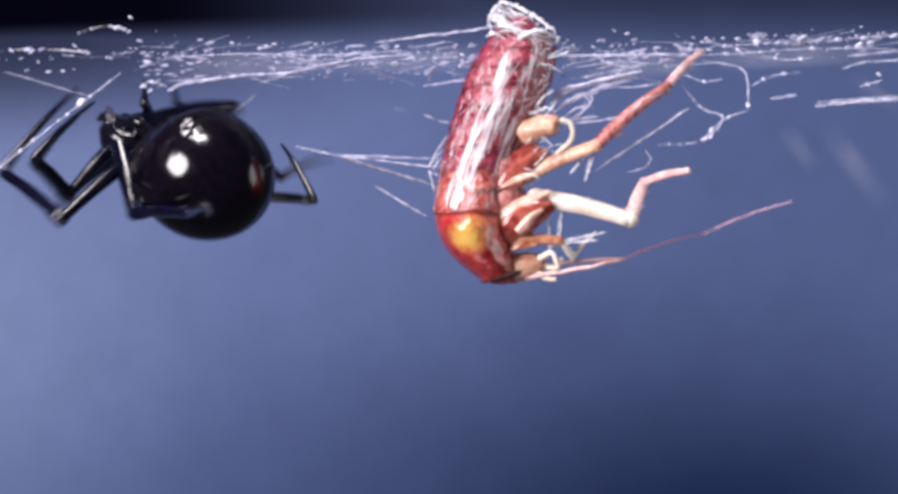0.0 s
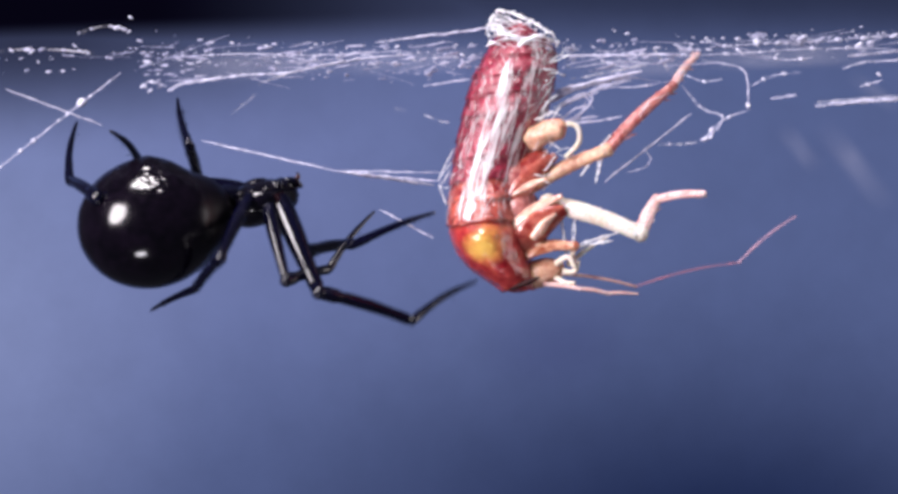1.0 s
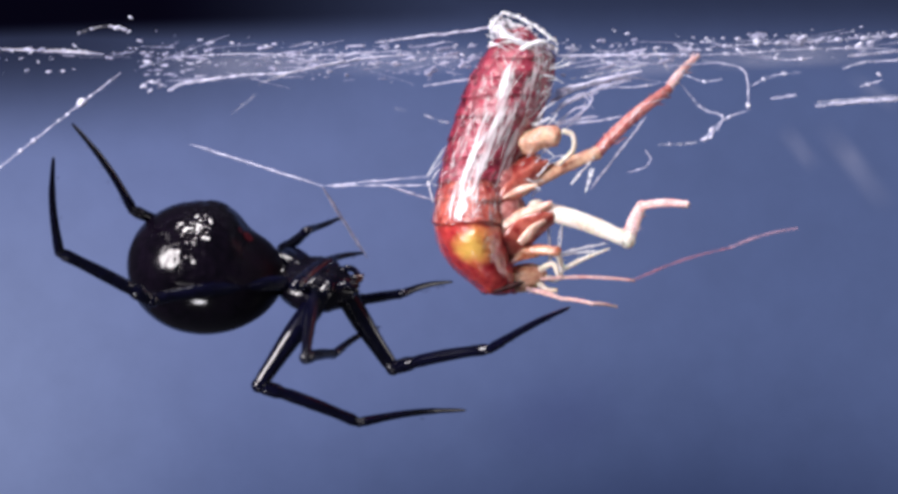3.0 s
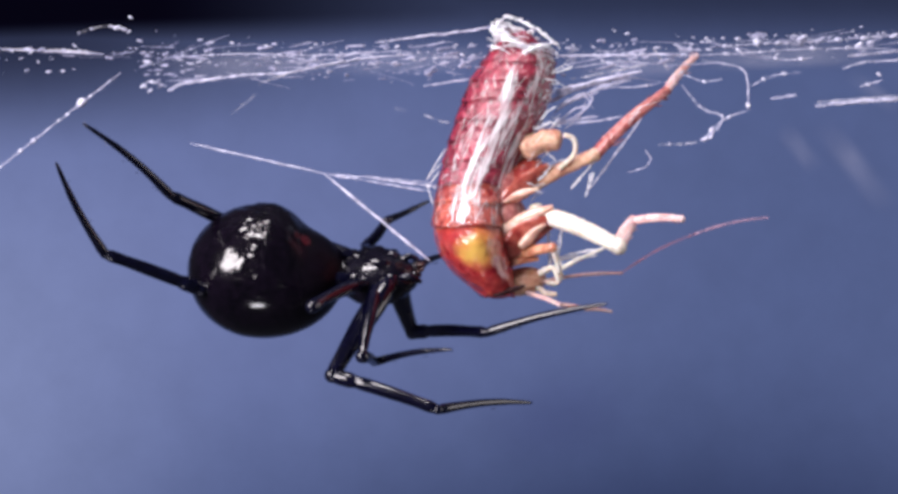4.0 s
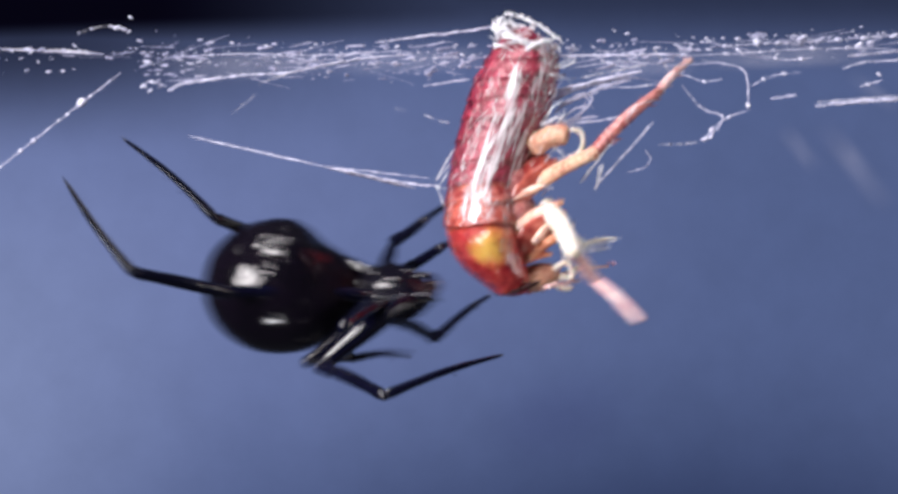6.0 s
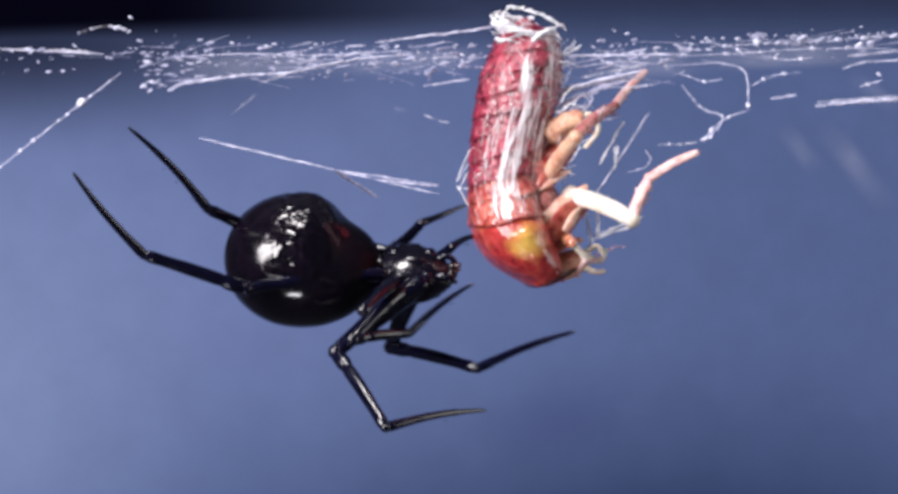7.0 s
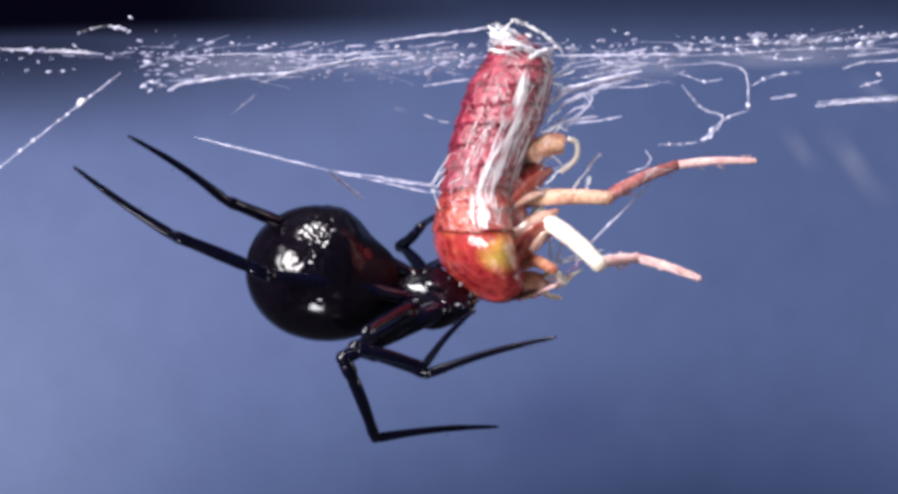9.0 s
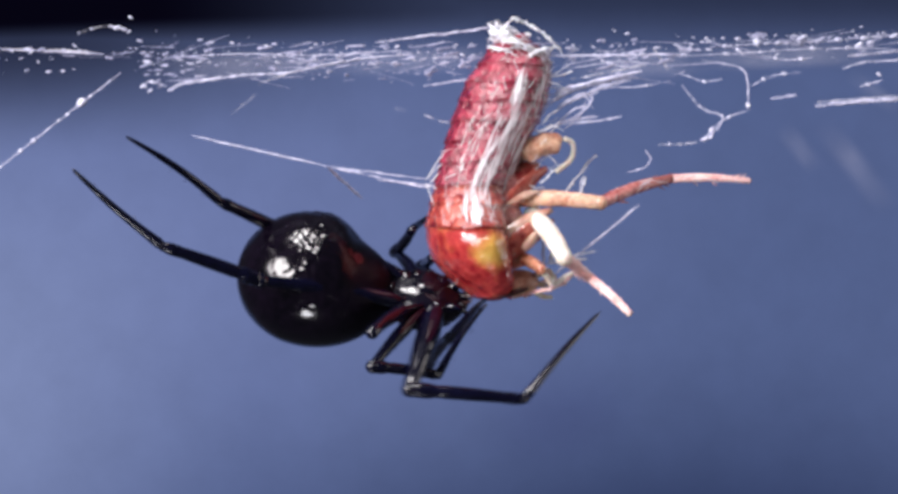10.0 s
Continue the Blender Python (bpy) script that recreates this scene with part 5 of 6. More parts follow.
    joints("second_near",
          (1.5, -13.25, -4.87, -2.57, -8.88, -4.12, -1.55, -5.52, -1.32, 1.94),
          (2, -12.19, -6.73, -4.15, -8.82, -4.27, -2.35, -6.42, -0.55, 1.08),
          (2.5, -10.56, -6.13, -6.29, -7.89, -2.47, -5.82, -6.56, 2.83, -4.6),
          (4, -5.12, -5.8, -6.44, -4.48, -1.33, -6.97, 0.21, -4.27, -6.09),
          (4.5, -5.72, -5.13, -6.47, -1.86, -2.76, -6.84, 1.55, -5.7, -3.51),
          (5, -4.55, -4.62, -7.1, -0.66, -2.27, -7.21, 1.2, -7.31, -5.63),
          (5.5, -5.81, -2.89, -7.18, -1.89, -0.6, -7.46, 1.58, -2.96, -3.74),
          (6, -8.55, -1.77, -6.89, -5.81, 1.86, -6.87, -2.2, -2.41, -6.59),
          (6.1, -8.43, -1.74, -6.46, -4.46, -1.59, -4.25, 0.12, -1.69, -1.03))
    joints("second_near",
          (6.2, -8.28, -4.65, -4.72, -5.7, -1.2, -3.26, -3.83, -6.23, -1.65),
          (7.5, -5.2, -5.53, -6.38, -1.16, -3.44, -6.54, 3.24, -3.46, -3.08),
          (8, -5.58, -4.33, -6.5, -1.06, -4.32, -6.98, 2.53, -7.68, -4.29),
          (8.5, -6.6, -4.31, -6.09, -3.61, -1.39, -7.87, 0.97, -1.36, -4.65),
          (9, -5.56, -4.96, -5.9, -1.51, -3.32, -7.16, 1.54, -6.44, -3.66),
          (9.5, -7.26, -4.81, -6.41, -3.59, -2.47, -7.72, 1.54, -2.44, -5.47),
          (10, -4.52, -5.65, -7.05, -0.65, -3.34, -7.67, 2.23, -5.43, -3.34))
    joints("third_near",
          (0, -12.72, 5.28, 3.18, -8.53, 5.57, 2.94, -10.84, 8.44, 6.68),
          (0.2, -12.06, 5.84, 1.56, -8.22, 7.54, 1.43, -10.61, 8.74, 5.95),
          (0.4, -12.3, 3.31, -0.07, -8.13, 3.52, 0.36, -10.08, 3.24, 5.23),
          (0.5, -12.65, 3.28, -0.68, -8.51, 3.49, 0.01, -10.13, 3.18, 5),
          (0.6, -13.68, 2.73, -2.28, -10.25, 4.82, -1.05, -10.73, 4.62, 4.17),
          (0.7, -13.54, 1.15, -2.54, -10.11, 3.17, -1.21, -10.44, 3.02, 4.03),
          (0.8, -13.5, -1.34, -2.39, -11.49, 2.01, -0.85, -10.47, 1.91, 4.3),
          (1, -13.57, -4.36, -0.65, -15.43, -1.12, -2.57, -18.6, 2.79, -4.06),
          (1.2, -12.96, -7.52, 2.7, -12.8, -3.47, 3.8, -12.25, 1.4, 5.69))
    joints("third_near",
          (1.5, -13.27, -7.74, 3.36, -13.13, -3.65, 4.3, -12.62, 1.47, 5.33),
          (2, -11.36, -7.99, 0.86, -12.02, -4.61, 3.26, -12.94, 0.28, 4.94),
          (2.5, -9.42, -8.15, -1.13, -7.94, -4.67, 0.71, -6.56, 0.35, 1.33),
          (4, -7.96, -7.49, -3.46, -6.28, -3.75, -2.53, -3.3, 0.55, -2.07),
          (4.5, -6.21, -7.95, -3.55, -4.56, -4.19, -2.69, -1.54, 0.08, -2.24),
          (5, -5.74, -7.24, -3.97, -4.24, -3.47, -2.87, -1.2, 0.78, -2.43),
          (5.5, -5.99, -6.87, -3.98, -4.25, -3.17, -3.05, -1.2, 1.09, -2.61),
          (6, -6.12, -7.82, -4.62, -4.57, -4.03, -3.72, -2.25, 0.65, -3.13),
          (6.1, -5.44, -8.17, -2.29, -4.22, -4.27, -1.33, -2.25, 0.58, -1.72))
    joints("third_near",
          (6.2, -4.78, -8.05, -3.29, -4.23, -4, -2.35, -2.25, 0.83, -1.72),
          (7.5, -5.12, -7.73, -3.96, -3.89, -3.82, -3.04, -1.2, 0.69, -3.13),
          (8, -4.81, -7.22, -5.31, -3.56, -3.4, -4.07, -0.85, 1.06, -3.49),
          (8.5, -5.13, -7.51, -4.96, -3.55, -3.82, -3.72, -0.84, 0.67, -3.48),
          (9, -4.8, -7.35, -4.97, -3.21, -3.61, -3.9, -0.49, 0.86, -3.48),
          (9.5, -6.12, -7.71, -4.62, -4.57, -4.01, -3.38, -2.25, 0.7, -3.48),
          (10, -4.46, -7.71, -4.96, -3.21, -3.85, -3.89, -0.14, 0.39, -3.47))
    joints("hind_leg",
          (0, 8.85, -1.94, 6.08, 13.24, -1.17, 9.77, 15.66, 2.29, 12.11),
          (1, 9.57, -1.51, 5.86, 13.65, -0.45, 9.81, 15.52, 3.42, 12.02),
          (2.5, 9.02, -0.66, 5.77, 13.31, -1.27, 9.6, 15.43, 2.44, 11.84),
          (4.5, 8.98, -0.7, 5.66, 13.29, -0.67, 9.52, 15.41, 2.92, 11.95),
          (5.8, 8.84, -0.69, 5.64, 13.17, -1.19, 9.43, 15.29, 2.43, 11.84),
          (6, 8.6, -3.34, 5.58, 12.67, -1.78, 9.38, 14.91, 1.91, 11.55),
          (6.1, 7.99, -5.06, 6.47, 11.01, -0.7, 8.75, 13.74, 2.67, 10.89),
          (6.2, 7.29, -5.6, 6.61, 10.62, -1.36, 8.71, 13.33, 2.01, 10.85),
          (7.5, 7.7, -4.04, 6, 10.05, 0.63, 8.47, 12.01, 4.31, 10.9))
    joints("hind_leg",
          (7.6, 7.87, -4.11, 5.49, 10.05, 0.56, 8.12, 12.08, 4.26, 10.46),
          (7.7, 8.74, -3.83, 2.94, 13.15, -0.11, 2.66, 17.94, -0.67, 2.97),
          (7.8, 9.53, -2.17, 4.18, 14.27, 0.58, 6.01, 18.99, -0.1, 6.78),
          (7.9, 7.7, -4.18, 5.14, 10.66, -0.76, 8.74, 14.65, 0.86, 10.94),
          (8, 7.69, -4.24, 4.97, 10.85, -2.99, 9.65, 15.56, -3.54, 10.56),
          (8.1, 9.54, -2.03, 3.84, 13.93, 0.68, 6.43, 18.71, 0.18, 6.83),
          (8.2, 9.52, -2.31, 3.31, 13.63, 1.31, 5.15, 18.29, 0.64, 6.23),
          (8.3, 8.75, -3.58, 2.09, 13.49, -0.27, 1.96, 18.28, -0.83, 1.78),
          (8.4, 7.67, -4.69, 2.41, 10.72, 0.22, 2.42, 14.51, 3.21, 2.18))
    joints("hind_leg",
          (8.5, 7.67, -4.68, 2.24, 10.72, 0.2, 2.84, 14.5, 3.17, 3.25),
          (8.7, 9.53, -2.2, 3.14, 13.65, 1.57, 4.63, 18.44, 1.06, 4.96),
          (9, 9.56, -1.09, 2.98, 14.04, 1.91, 5.07, 18.86, 1.68, 5.32),
          (9.5, 9.41, -1.13, 2.81, 13.88, 2.13, 4.47, 18.71, 1.91, 4.54),
          (10, 9.18, -1.27, 2.67, 13.69, 2, 4.22, 18.52, 1.83, 4.11))
    joints("middle_leg",
          (0, 10.99, -1.35, 1.63, 11.92, -0.26, 3.95, 14.25, -3.35, 4.55),
          (0.5, 11.28, -1.47, 1.16, 12.45, -0.16, 3.25, 14.88, -3.18, 3.81),
          (1, 11.57, -1.54, 0.81, 12.66, -0.17, 2.9, 15.23, -3.11, 3.19),
          (2, 11.05, -1.41, 0.54, 12.05, -0.79, 3, 14.18, -4.08, 3.03),
          (2.5, 10.92, -1.36, 0.57, 11.95, -0.23, 2.83, 14.35, -3.33, 2.95),
          (4, 10.13, -3.45, 0.03, 11.13, -1.45, 1.59, 13.82, -4.29, 1.67),
          (5, 10.34, -2.9, -0.14, 11.25, -1.17, 1.77, 13.94, -4.02, 1.81),
          (5.5, 9.98, -3.19, -0.31, 11.04, -1.22, 1.25, 13.92, -3.87, 1.47),
          (5.8, 8.69, -4.74, -0.64, 10.02, -2.46, 0.03, 12.37, -5.29, -1.32))
    joints("middle_leg",
          (5.9, 6.43, -6.05, -0.3, 6.86, -3.96, -2.01, 6.71, -7.13, -4.31),
          (6, 7.28, -5.86, -0.3, 8.71, -4.28, -2.01, 11.11, -6.34, -4.33),
          (6.1, 8.94, -6.26, 3.39, 11.35, -5.45, 2.4, 14.61, -5.8, 0.25),
          (6.2, 10.27, -6.41, 4.4, 12.71, -5.32, 4.94, 16.44, -5.77, 6.05),
          (7.3, 10.76, -4.31, 1.05, 11.83, -3.59, 3.45, 13.57, -6.97, 4.38),
          (7.4, 10.04, -4.82, 1.22, 11.89, -2.83, 0.89, 15.52, -4.29, 0.65),
          (7.5, 11.82, -1.48, 0.55, 12.29, -1.57, 3.24, 14.29, -4.69, 4.51),
          (7.6, 11.22, -2.59, 0.38, 12.72, -1.12, 2.12, 15.61, -3.44, 3.39),
          (7.7, 8.68, -4.78, -0.31, 10.18, -2.74, -1.34, 12.32, -5.95, -0.64))
    joints("middle_leg",
          (7.8, 8.35, -4.72, -0.64, 9.5, -2.66, -2.03, 11.3, -6.13, -2.32),
          (8, 7.33, -4.68, -1.32, 8.43, -3.28, -3.39, 7.25, -6.47, -5.33),
          (8.1, 8.69, -4.71, -0.31, 10.83, -3.11, 0.21, 14.56, -3.48, 1.36),
          (8.2, 7.99, -5.11, -0.3, 10.43, -4.09, -0.99, 14.1, -4.88, -2.1),
          (8.3, 7.33, -4.75, -1.32, 9.05, -4.23, -3.37, 10.85, -7.59, -4.29),
          (8.4, 7.65, -5.26, -0.3, 10.08, -4.24, -0.99, 13.29, -6.4, -1.58),
          (8.5, 9.31, -0.52, -2.82, 11.4, -0.08, -4.51, 14.17, -2.36, -6.1),
          (8.8, 8.7, -4.58, -0.64, 10.54, -2.57, -0.83, 13.81, -4.49, -1.83),
          (9, 8.89, -4.14, -0.99, 11.21, -2.74, -0.65, 14.92, -3.12, -1.86))
    joints("middle_leg",
          (9.5, 7.3, -5.42, -0.3, 8.75, -3.61, -1.74, 10.61, -6.37, -3.82),
          (10, 6.79, -5.42, -0.64, 8.41, -3.58, -1.85, 10.56, -6.17, -3.86))
    joints("front_leg",
          (0, 6.7, -1.13, 0.39, 7.53, -0.53, -0.66, 9.05, 1.64, 0.92),
          (2.5, 6.6, -1.96, -0.31, 6.99, -1, -1.36, 9.79, -1.23, -0.1),
          (4.5, 6.24, -2.52, 0.03, 6.59, -2.16, -1.35, 9.24, -1.15, -0.14),
          (5.8, 6.24, -2.25, 0.03, 6.6, -1.9, -1.35, 9.26, -0.92, -0.14),
          (6.2, 8.43, -3.25, 2.09, 9.52, -2.32, 1.76, 10.4, 0.55, 1.09),
          (7.5, 6.74, -2.59, -0.83, 7.45, -2.16, -2.04, 8.3, 0.76, -1.55),
          (9, 6.24, -2.43, -1.34, 6.97, -1.5, -2.22, 8.15, 1.22, -1.38),
          (10, 5.54, -2.71, -1.34, 6.26, -1.97, -2.38, 7.93, 0.42, -1.37))
    joints("antenna_long",
          (0, 10.78, 0.94, -0.74, 16.11, 4.92, 0.83, 21.47, 4.11, 2.84),
          (0.5, 11.3, 0.79, -1.55, 16.8, 4.59, -0.14, 21.88, 3.85, 2.52),
          (1, 11.52, 1.42, -2.44, 18.04, 2.82, -0.96, 21.96, 5.93, 1.93),
          (2, 11.46, -1.51, -2.04, 18, -0.6, -0.31, 21.97, 3.36, 1.11),
          (2.5, 11.26, -1.46, -2.1, 17.71, -0.09, -0.31, 21.99, 3.57, 1),
          (4.5, 10.5, 2.04, -1.38, 15.16, 6.36, 1.13, 20.07, 9.17, 2.33),
          (5.5, 10.72, -1.27, -0.9, 14.91, 3.66, 1.29, 20.04, 5.09, 3.55),
          (6, 9.89, 3.64, -1.22, 10.68, 10.43, -1.16, 11.24, 16.18, -1.12),
          (6.2, 11.75, 4.69, 0.58, 13.73, 11.23, 0.49, 16.1, 16.5, 0.43))
    joints("antenna_long",
          (7.5, 7.83, 5.56, -1.41, 8.91, 12.26, -0.72, 9.61, 17.99, -0.35),
          (10, 7.25, 4.92, -2.13, 8.13, 11.68, -1.65, 8.8, 17.41, -1.32))
    joints("antenna_short",
          (0, 6.79, -1.32, -1.54, 8.69, -1.47, -1.21, 10.33, -0.54, -0.84),
          (1, 7.92, -1.53, -2.53, 9.63, -0.68, -2.82, 11.48, -0.14, -2.87),
          (2.5, 6.91, -1.31, -2.96, 8.81, -1.48, -3.25, 10.34, -0.33, -3.46),
          (4.5, 6.78, -1.76, -3.6, 8.24, -0.52, -3.87, 9.78, 0.63, -4.01),
          (5.5, 6.07, -2.38, -3.48, 7.51, -1.12, -3.68, 9.08, 0.01, -3.75),
          (6, 6.03, -3.19, -2.37, 7.14, -1.61, -2.22, 7.92, 0.14, -2.07),
          (6.2, 10.19, -2.62, 0.89, 11.33, -1.08, 0.66, 12.5, 0.44, 0.46),
          (7.5, 6.93, -2.51, -1.86, 7.53, -0.68, -1.71, 7.97, 1.17, -1.37),
          (10, 6.06, -2.42, -2.55, 7, -0.77, -2.23, 7.61, 0.99, -1.73))
    joints("drag_line",
          (0, -1.16, 5.57, 3.95),
          (1, -1.16, 5.57, 3.95),
          (1.8, -5.29, 7.72, 2.06),
          (2.2, -7.69, 7.97, 1.95),
          (2.6, -8.38, 7.79, 1.58),
          (3.2, -3.76, 5.04, -1.05),
          (4, -1.09, -0.08, -0.93),
          (4.5, -1.76, 4.02, -0.14),
          (5, -2.13, 4.6, -0.04))
    joints("drag_line",
          (5.6, -1.76, 3.8, -0.32),
          (6, -1.97, 6.32, 3.68),
          (7.5, -5.3, 7.95, 2.91),
          (10, -5.52, 8.04, 3.06))
    joints("prey_line",
          (0, -0.98, 0, 5.15),
          (0.5, -0.42, 0, 4.38),
          (1, -0.42, 0, 4.27),
          (1.5, -0.32, 0, 4.24),
          (2, -1.12, 0, 4.17),
          (2.5, -0.98, 0, 4.17),
          (4, -1.47, 0, 3.71),
          (4.5, -1.47, 0, 3.75),
          (5, -0.98, 0, 4.1),
          (5.5, -1.19, 0, 4.03),
          (6, -1.47, 0, 3.96),
          (7.5, -1.12, 0, 3.54),
          (8, -0.95, 0, 3.71),
          (8.5, -1.19, 0, 3.54),
          (10, -1.47, 0, 3.89))
    joints("stay_line",
          (0, -9.24, 6, 6.27),
          (0.5, -10.64, 6, 5.22),
          (1, -15.54, 0, 6.58),
          (1.5, -12.57, 0, 5.36),
          (2, -12.92, 0, 5.04),
          (2.5, -15.54, 0, 6.13),
          (4, -15.54, 0, 6.27),
          (4.5, -15.54, 0, 6.34),
          (5, -15.54, 0, 6.58),
          (6, -15.54, 0, 6.69),
          (7.5, -15.37, 0, 6.69),
          (8, -15.19, 0, 6.69),
          (8.5, -15.54, 0, 6.69),
          (10, -15.54, 0, 6.76))
    course("knot",
           (0, -7.14, 5.64),
           (0.5, -7.14, 4.83),
           (1, -6.97, 4.66),
           (1.5, -7.49, 4.48),
           (2, -7.67, 3.82),
           (2.5, -7.84, 3.54),
           (4, -7.63, 4.48),
           (4.5, -7.63, 4.69),
           (5, -7.49, 4.83),
           (5.5, -7.56, 4.76),
           (6, -7.77, 4.94),
           (7.5, -6.86, 4.66),
           (8, -6.97, 4.69),
           (8.5, -7.42, 4.48),
           (9, -7.42, 4.69),
           (10, -7.49, 4.94))
    joints("side_line",
          (0, -1.37, 1.01, 1.87),
          (0.5, -1.37, 1.01, 1.87),
          (0.8, -1.08, 0.03, 0.5),
          (1, -0.94, 0.02, 0.53),
          (1.2, -1.46, 0.01, 0.4),
          (1.5, -2.16, 0.04, 0.08),
          (2, -2.26, 1.73, -0.67),
          (2.3, -1.73, 1.59, 0.04),
          (2.6, -1.38, 1.59, 1.8))
    joints("side_line",
          (3.6, -1.0, 0.3, 3.75),
          (10, -1.0, 0.3, 3.75))
    joints("loose_line",
          (0, 14.59, -0.74, 8.44),
          (0.6, 14.84, 1.11, 8.32),
          (1, 14.84, 0.35, 8.17),
          (1.5, 14.69, -0.52, 8.13),
          (1.8, 14.7, -0.73, 8.37),
          (2.2, 12.73, 3.32, 8.08),
          (4, 12.19, 3.38, 8.26),
          (5.7, 12.19, 3.38, 8.26),
          (6.2, 13.11, 3.63, 7.56))
    joints("loose_line",
          (7.5, 11.48, -0.56, 7.94),
          (8.2, 12.3, 2.4, 6.08),
          (9, 12.39, 0.86, 3.91),
          (9.5, 11.35, -0.48, 2.69),
          (10, 11.58, -0.48, 2.56))
    joints("plucked_line",
          (0, -22.4, 4.02, 9.37),
          (0.3, -22.21, 3.95, 9.15),
          (0.4, -16.03, 1.4, 7.38),
          (0.5, -15.07, 2.36, 6.79),
          (0.6, -21.67, 2.58, 7.76),
          (1, -21.43, 2.12, 7.52),
          (1.2, -21.9, 2.98, 7.67),
          (1.6, -21.42, 2.06, 11.03),
          (2.2, -21.1, 1.69, 11.9))
    joints("plucked_line",
          (10, -21.1, 1.69, 11.9))
    course("spider",
           (0, -14.91, 4.41, 138, 20, 0),
           (0.2, -15.19, 3.19, 122, 24, 0),
           (0.4, -15.37, 2.21, 104, 28, 0),
           (0.5, -16.17, 1.72, 97, 28, 0),
           (0.6, -17.47, 1.09, 68, 26, 0),
           (0.7, -17.54, 1.09, 48, 22, 0),
           (0.8, -17.71, 1.16, 30, 17, 0),
           (1, -18.27, 1.44, 22, 12, 0),
           (1.2, -19.46, 1.68, 6, 4, 0),
           (1.5, -19.7, 1.58, 3, 0, 0),
           (2, -18.17, -0.7, 0, -6, 15),
           (2.5, -16.84, -1.12, 0, -9, 28),
           (4, -11.52, -1.47, 0, -2, 45))
    course("spider",
           (4.5, -9.52, -1.72, -5, 0, 48),
           (5, -8.89, -1.72, 0, -3, 50),
           (5.5, -8.37, -2.35, 0, -3, 50),
           (5.9, -8.54, -2.28, 0, -3, 50),
           (5.967, -9.1, -2.35, 0, -3, 50),
           (6, -10.64, -2.42, 0, -3, 46),
           (6.033, -11.06, -2.38, 0, -3, 45),
           (6.1, -10.78, -1.75, 0, -3, 42),
           (6.2, -11.17, -0.77, 0, -4, 40),
           (7.3, -8.89, -0.84, 0, -7, 45),
           (7.5, -8.96, -1.75, 0, -8, 45),
           (8, -8.26, -1.72, 0, -8, 50),
           (8.5, -8.79, -1.75, 0, -10, 50))
    course("spider",
           (9, -8.02, -1.58, 0, -12, 50),
           (9.5, -10.12, -1.82, 0, -9, 45),
           (10, -8.54, -1.96, 0, -10, 50))
    course("cockroach",
           (0, 4.13, 13.76, -8, -9),
           (0.5, 3.96, 13.2, -5.5, -9),
           (1, 4.03, 13.3, -3.5, -9),
           (1.5, 4.06, 13.27, -4.7, -9),
           (2, 4.03, 13.09, -6.5, -8),
           (2.5, 4.06, 13.16, -7.5, -6),
           (4, 4.13, 12.88, -8.5, 0),
           (4.5, 4.24, 12.85, -8.3, 0),
           (5, 4.24, 12.88, -9, 0),
           (5.5, 4.17, 12.78, -9.7, 0),
           (5.8, 4.2, 12.85, -9, 0),
           (6, 4.24, 13.06, -5.5, 0),
           (6.1, 4.24, 14.74, 0, 0))
    course("cockroach",
           (6.2, 4.24, 14.32, 9, 0),
           (6.5, 4.24, 13.69, 5, 6),
           (7.3, 4.13, 13.48, 0, 11),
           (7.5, 4.06, 13.06, -3, 14),
           (8, 4.06, 12.92, -6.5, 19),
           (8.5, 3.99, 12.71, -5, 19),
           (9, 3.96, 12.64, -7.5, 19),
           (9.5, 3.89, 12.64, -8, 19),
           (10, 3.92, 12.74, -9.5, 19))
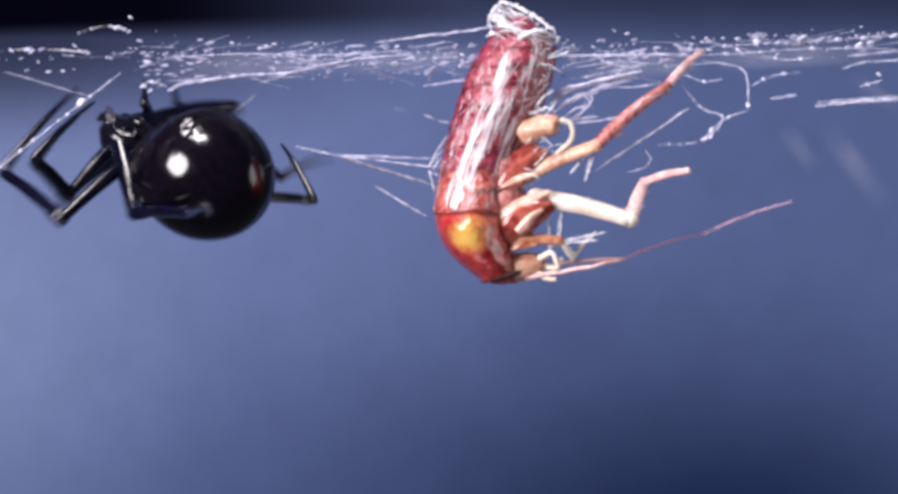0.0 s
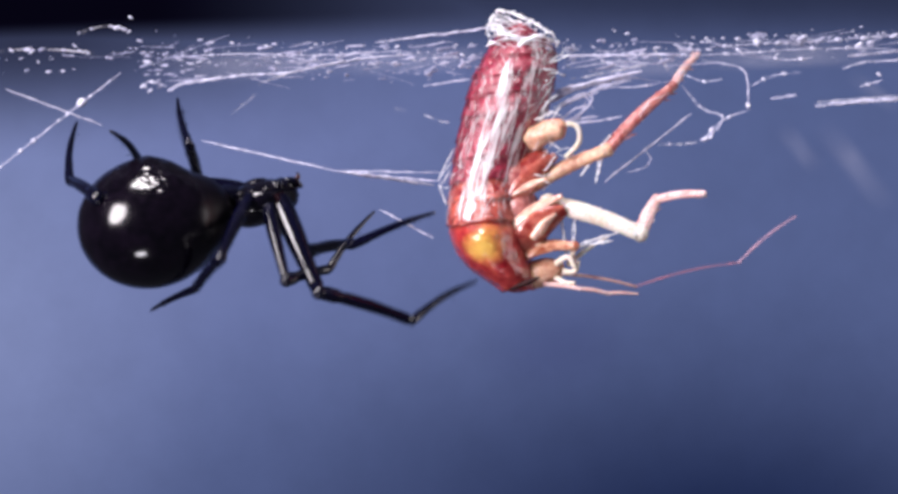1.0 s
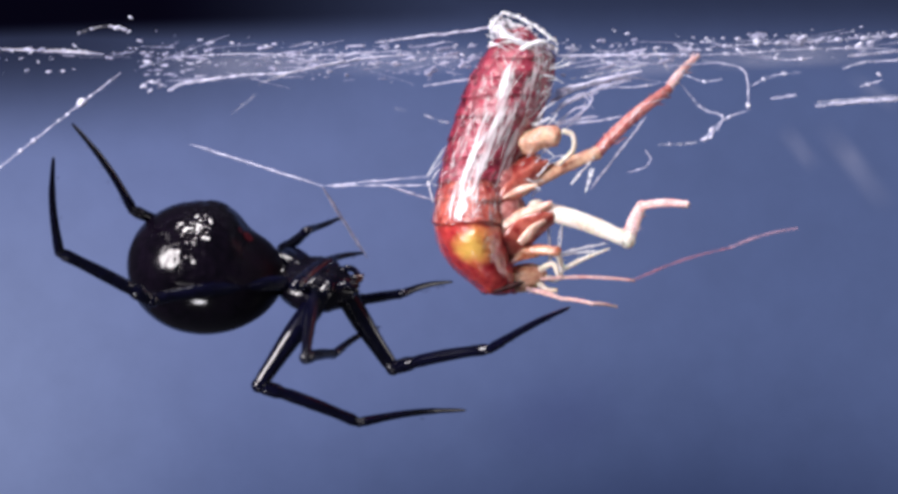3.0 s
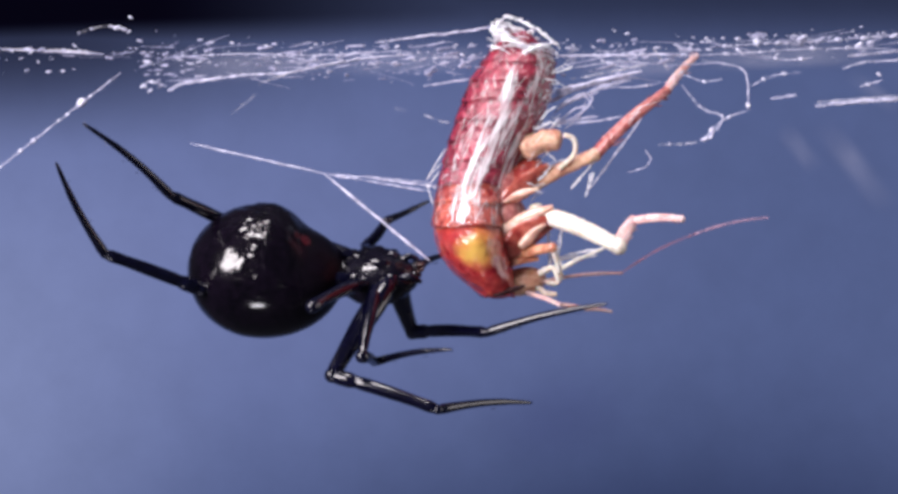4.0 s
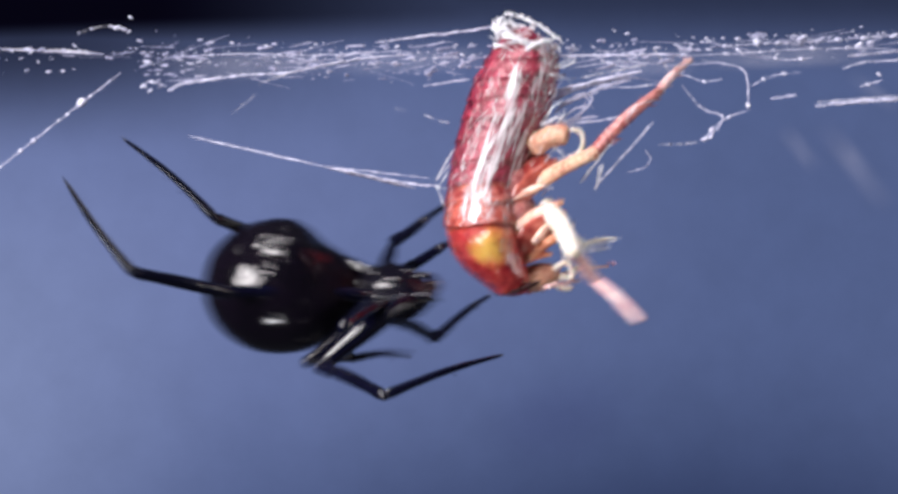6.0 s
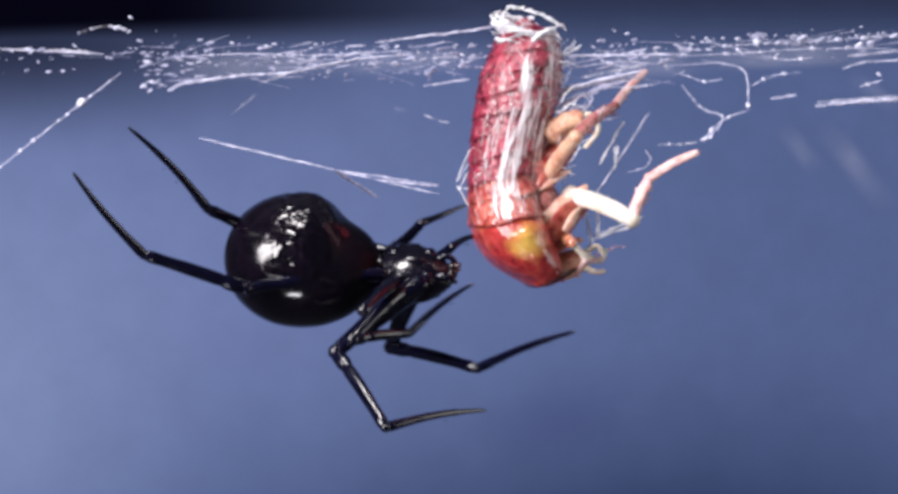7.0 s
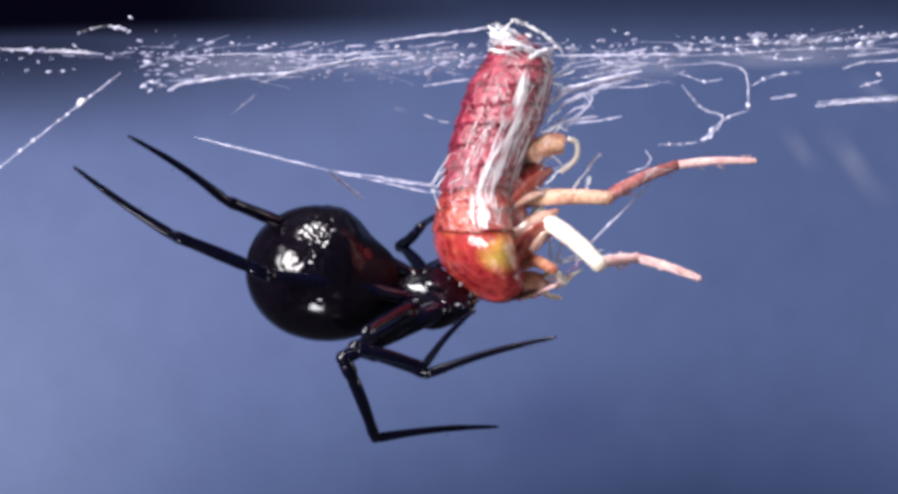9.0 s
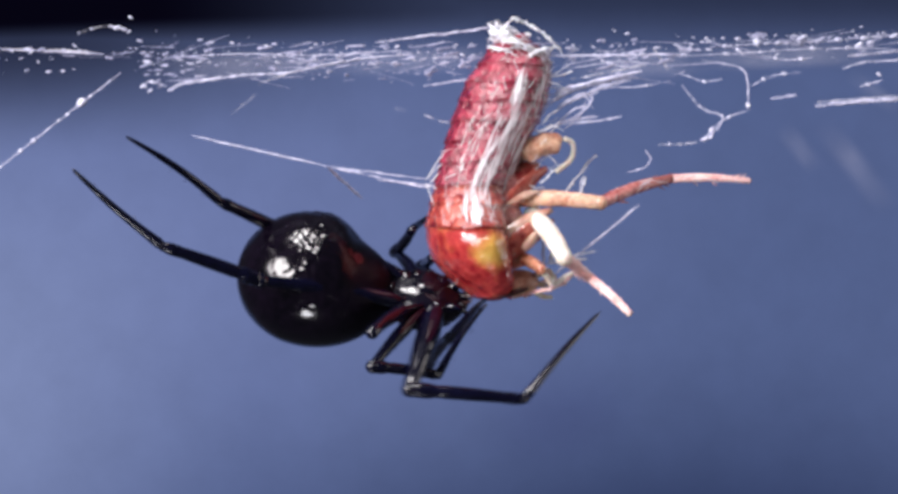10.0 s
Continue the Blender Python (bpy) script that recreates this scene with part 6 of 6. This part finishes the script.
    course("side_line",
           (0, -4.52, 3.71),
           (0.5, -4.52, 3.71),
           (0.8, -4.34, 2.42),
           (1, -4.27, 2.31),
           (1.2, -4.76, 2.24),
           (1.5, -5.5, 1.86),
           (2, -5.39, 0.56),
           (2.3, -4.87, 1.44),
           (2.6, -4.34, 3.54),
           (3.6, -4.4, 4.1),
           (10, -4.4, 4.1))
    course("loose_line",
           (0, 8.96, 4.66),
           (0.6, 9.49, 4.24),
           (1, 9.49, 3.96),
           (1.5, 9.31, 3.96),
           (1.8, 9.38, 4.17),
           (2.2, 8.79, 3.61),
           (4, 8.61, 3.54),
           (5.7, 8.61, 3.54),
           (6.2, 8.96, 3.54),
           (7.5, 8.29, 1.93),
           (8.2, 7.91, 1.44),
           (9, 7.56, -0.84),
           (9.5, 6.16, -1.72))
    course("loose_line",
           (10, 6.34, -1.79))
    course("plucked_line",
           (0, -27.16, 10.71),
           (0.3, -27.02, 10.54),
           (0.4, -22.19, 8.23),
           (0.5, -20.93, 7.56),
           (0.6, -27.23, 9.49),
           (1, -27.06, 9.63),
           (1.2, -27.23, 9.49),
           (1.6, -27.44, 11.2),
           (2.2, -27.44, 12.1),
           (10, -27.44, 12.1))
    times = sorted([k / 10 for k in range(101)] + [5.9667, 6.0333])
    walk(SPIDER, [(t, spider_pose(t)) for t in times])
    walk(COCKROACH, [(t, cockroach_pose(t)) for t in times])
    for name in LEG_SIZE:
        swing(name, spider_pose, times)
    # the backdrop slides down, so its painted dark patch sinks
    lift = 1568 * U * (0.1556 + 0.5) / 0.1556
    walk(BACKDROP, [(t, pose(0, 0, up * lift)) for t, up in ((0.0, 0.10), (0.8, 0.095), (1.5, 0.05), (2.3, 0.005), (4.0, 0.0), (10.0, 0.0))])
    for name, line in (("drag_line", DRAG), ("prey_line", PREY), ("stay_line", STAY)):
        walk(line, [(t, knot_pose("knot", t)) for t in times])
        swing(name, lambda t: knot_pose("knot", t), times)
    for name, line in (("side_line", SIDE), ("loose_line", LOOSE), ("plucked_line", PLUCKED)):
        walk(line, [(t, knot_pose(name, t)) for t in times])
        swing(name, lambda t, n=name: knot_pose(n, t), times)
    for name in ("hind_leg", "middle_leg", "front_leg", "antenna_long", "antenna_short"):
        swing(name, cockroach_pose, times)


motions()
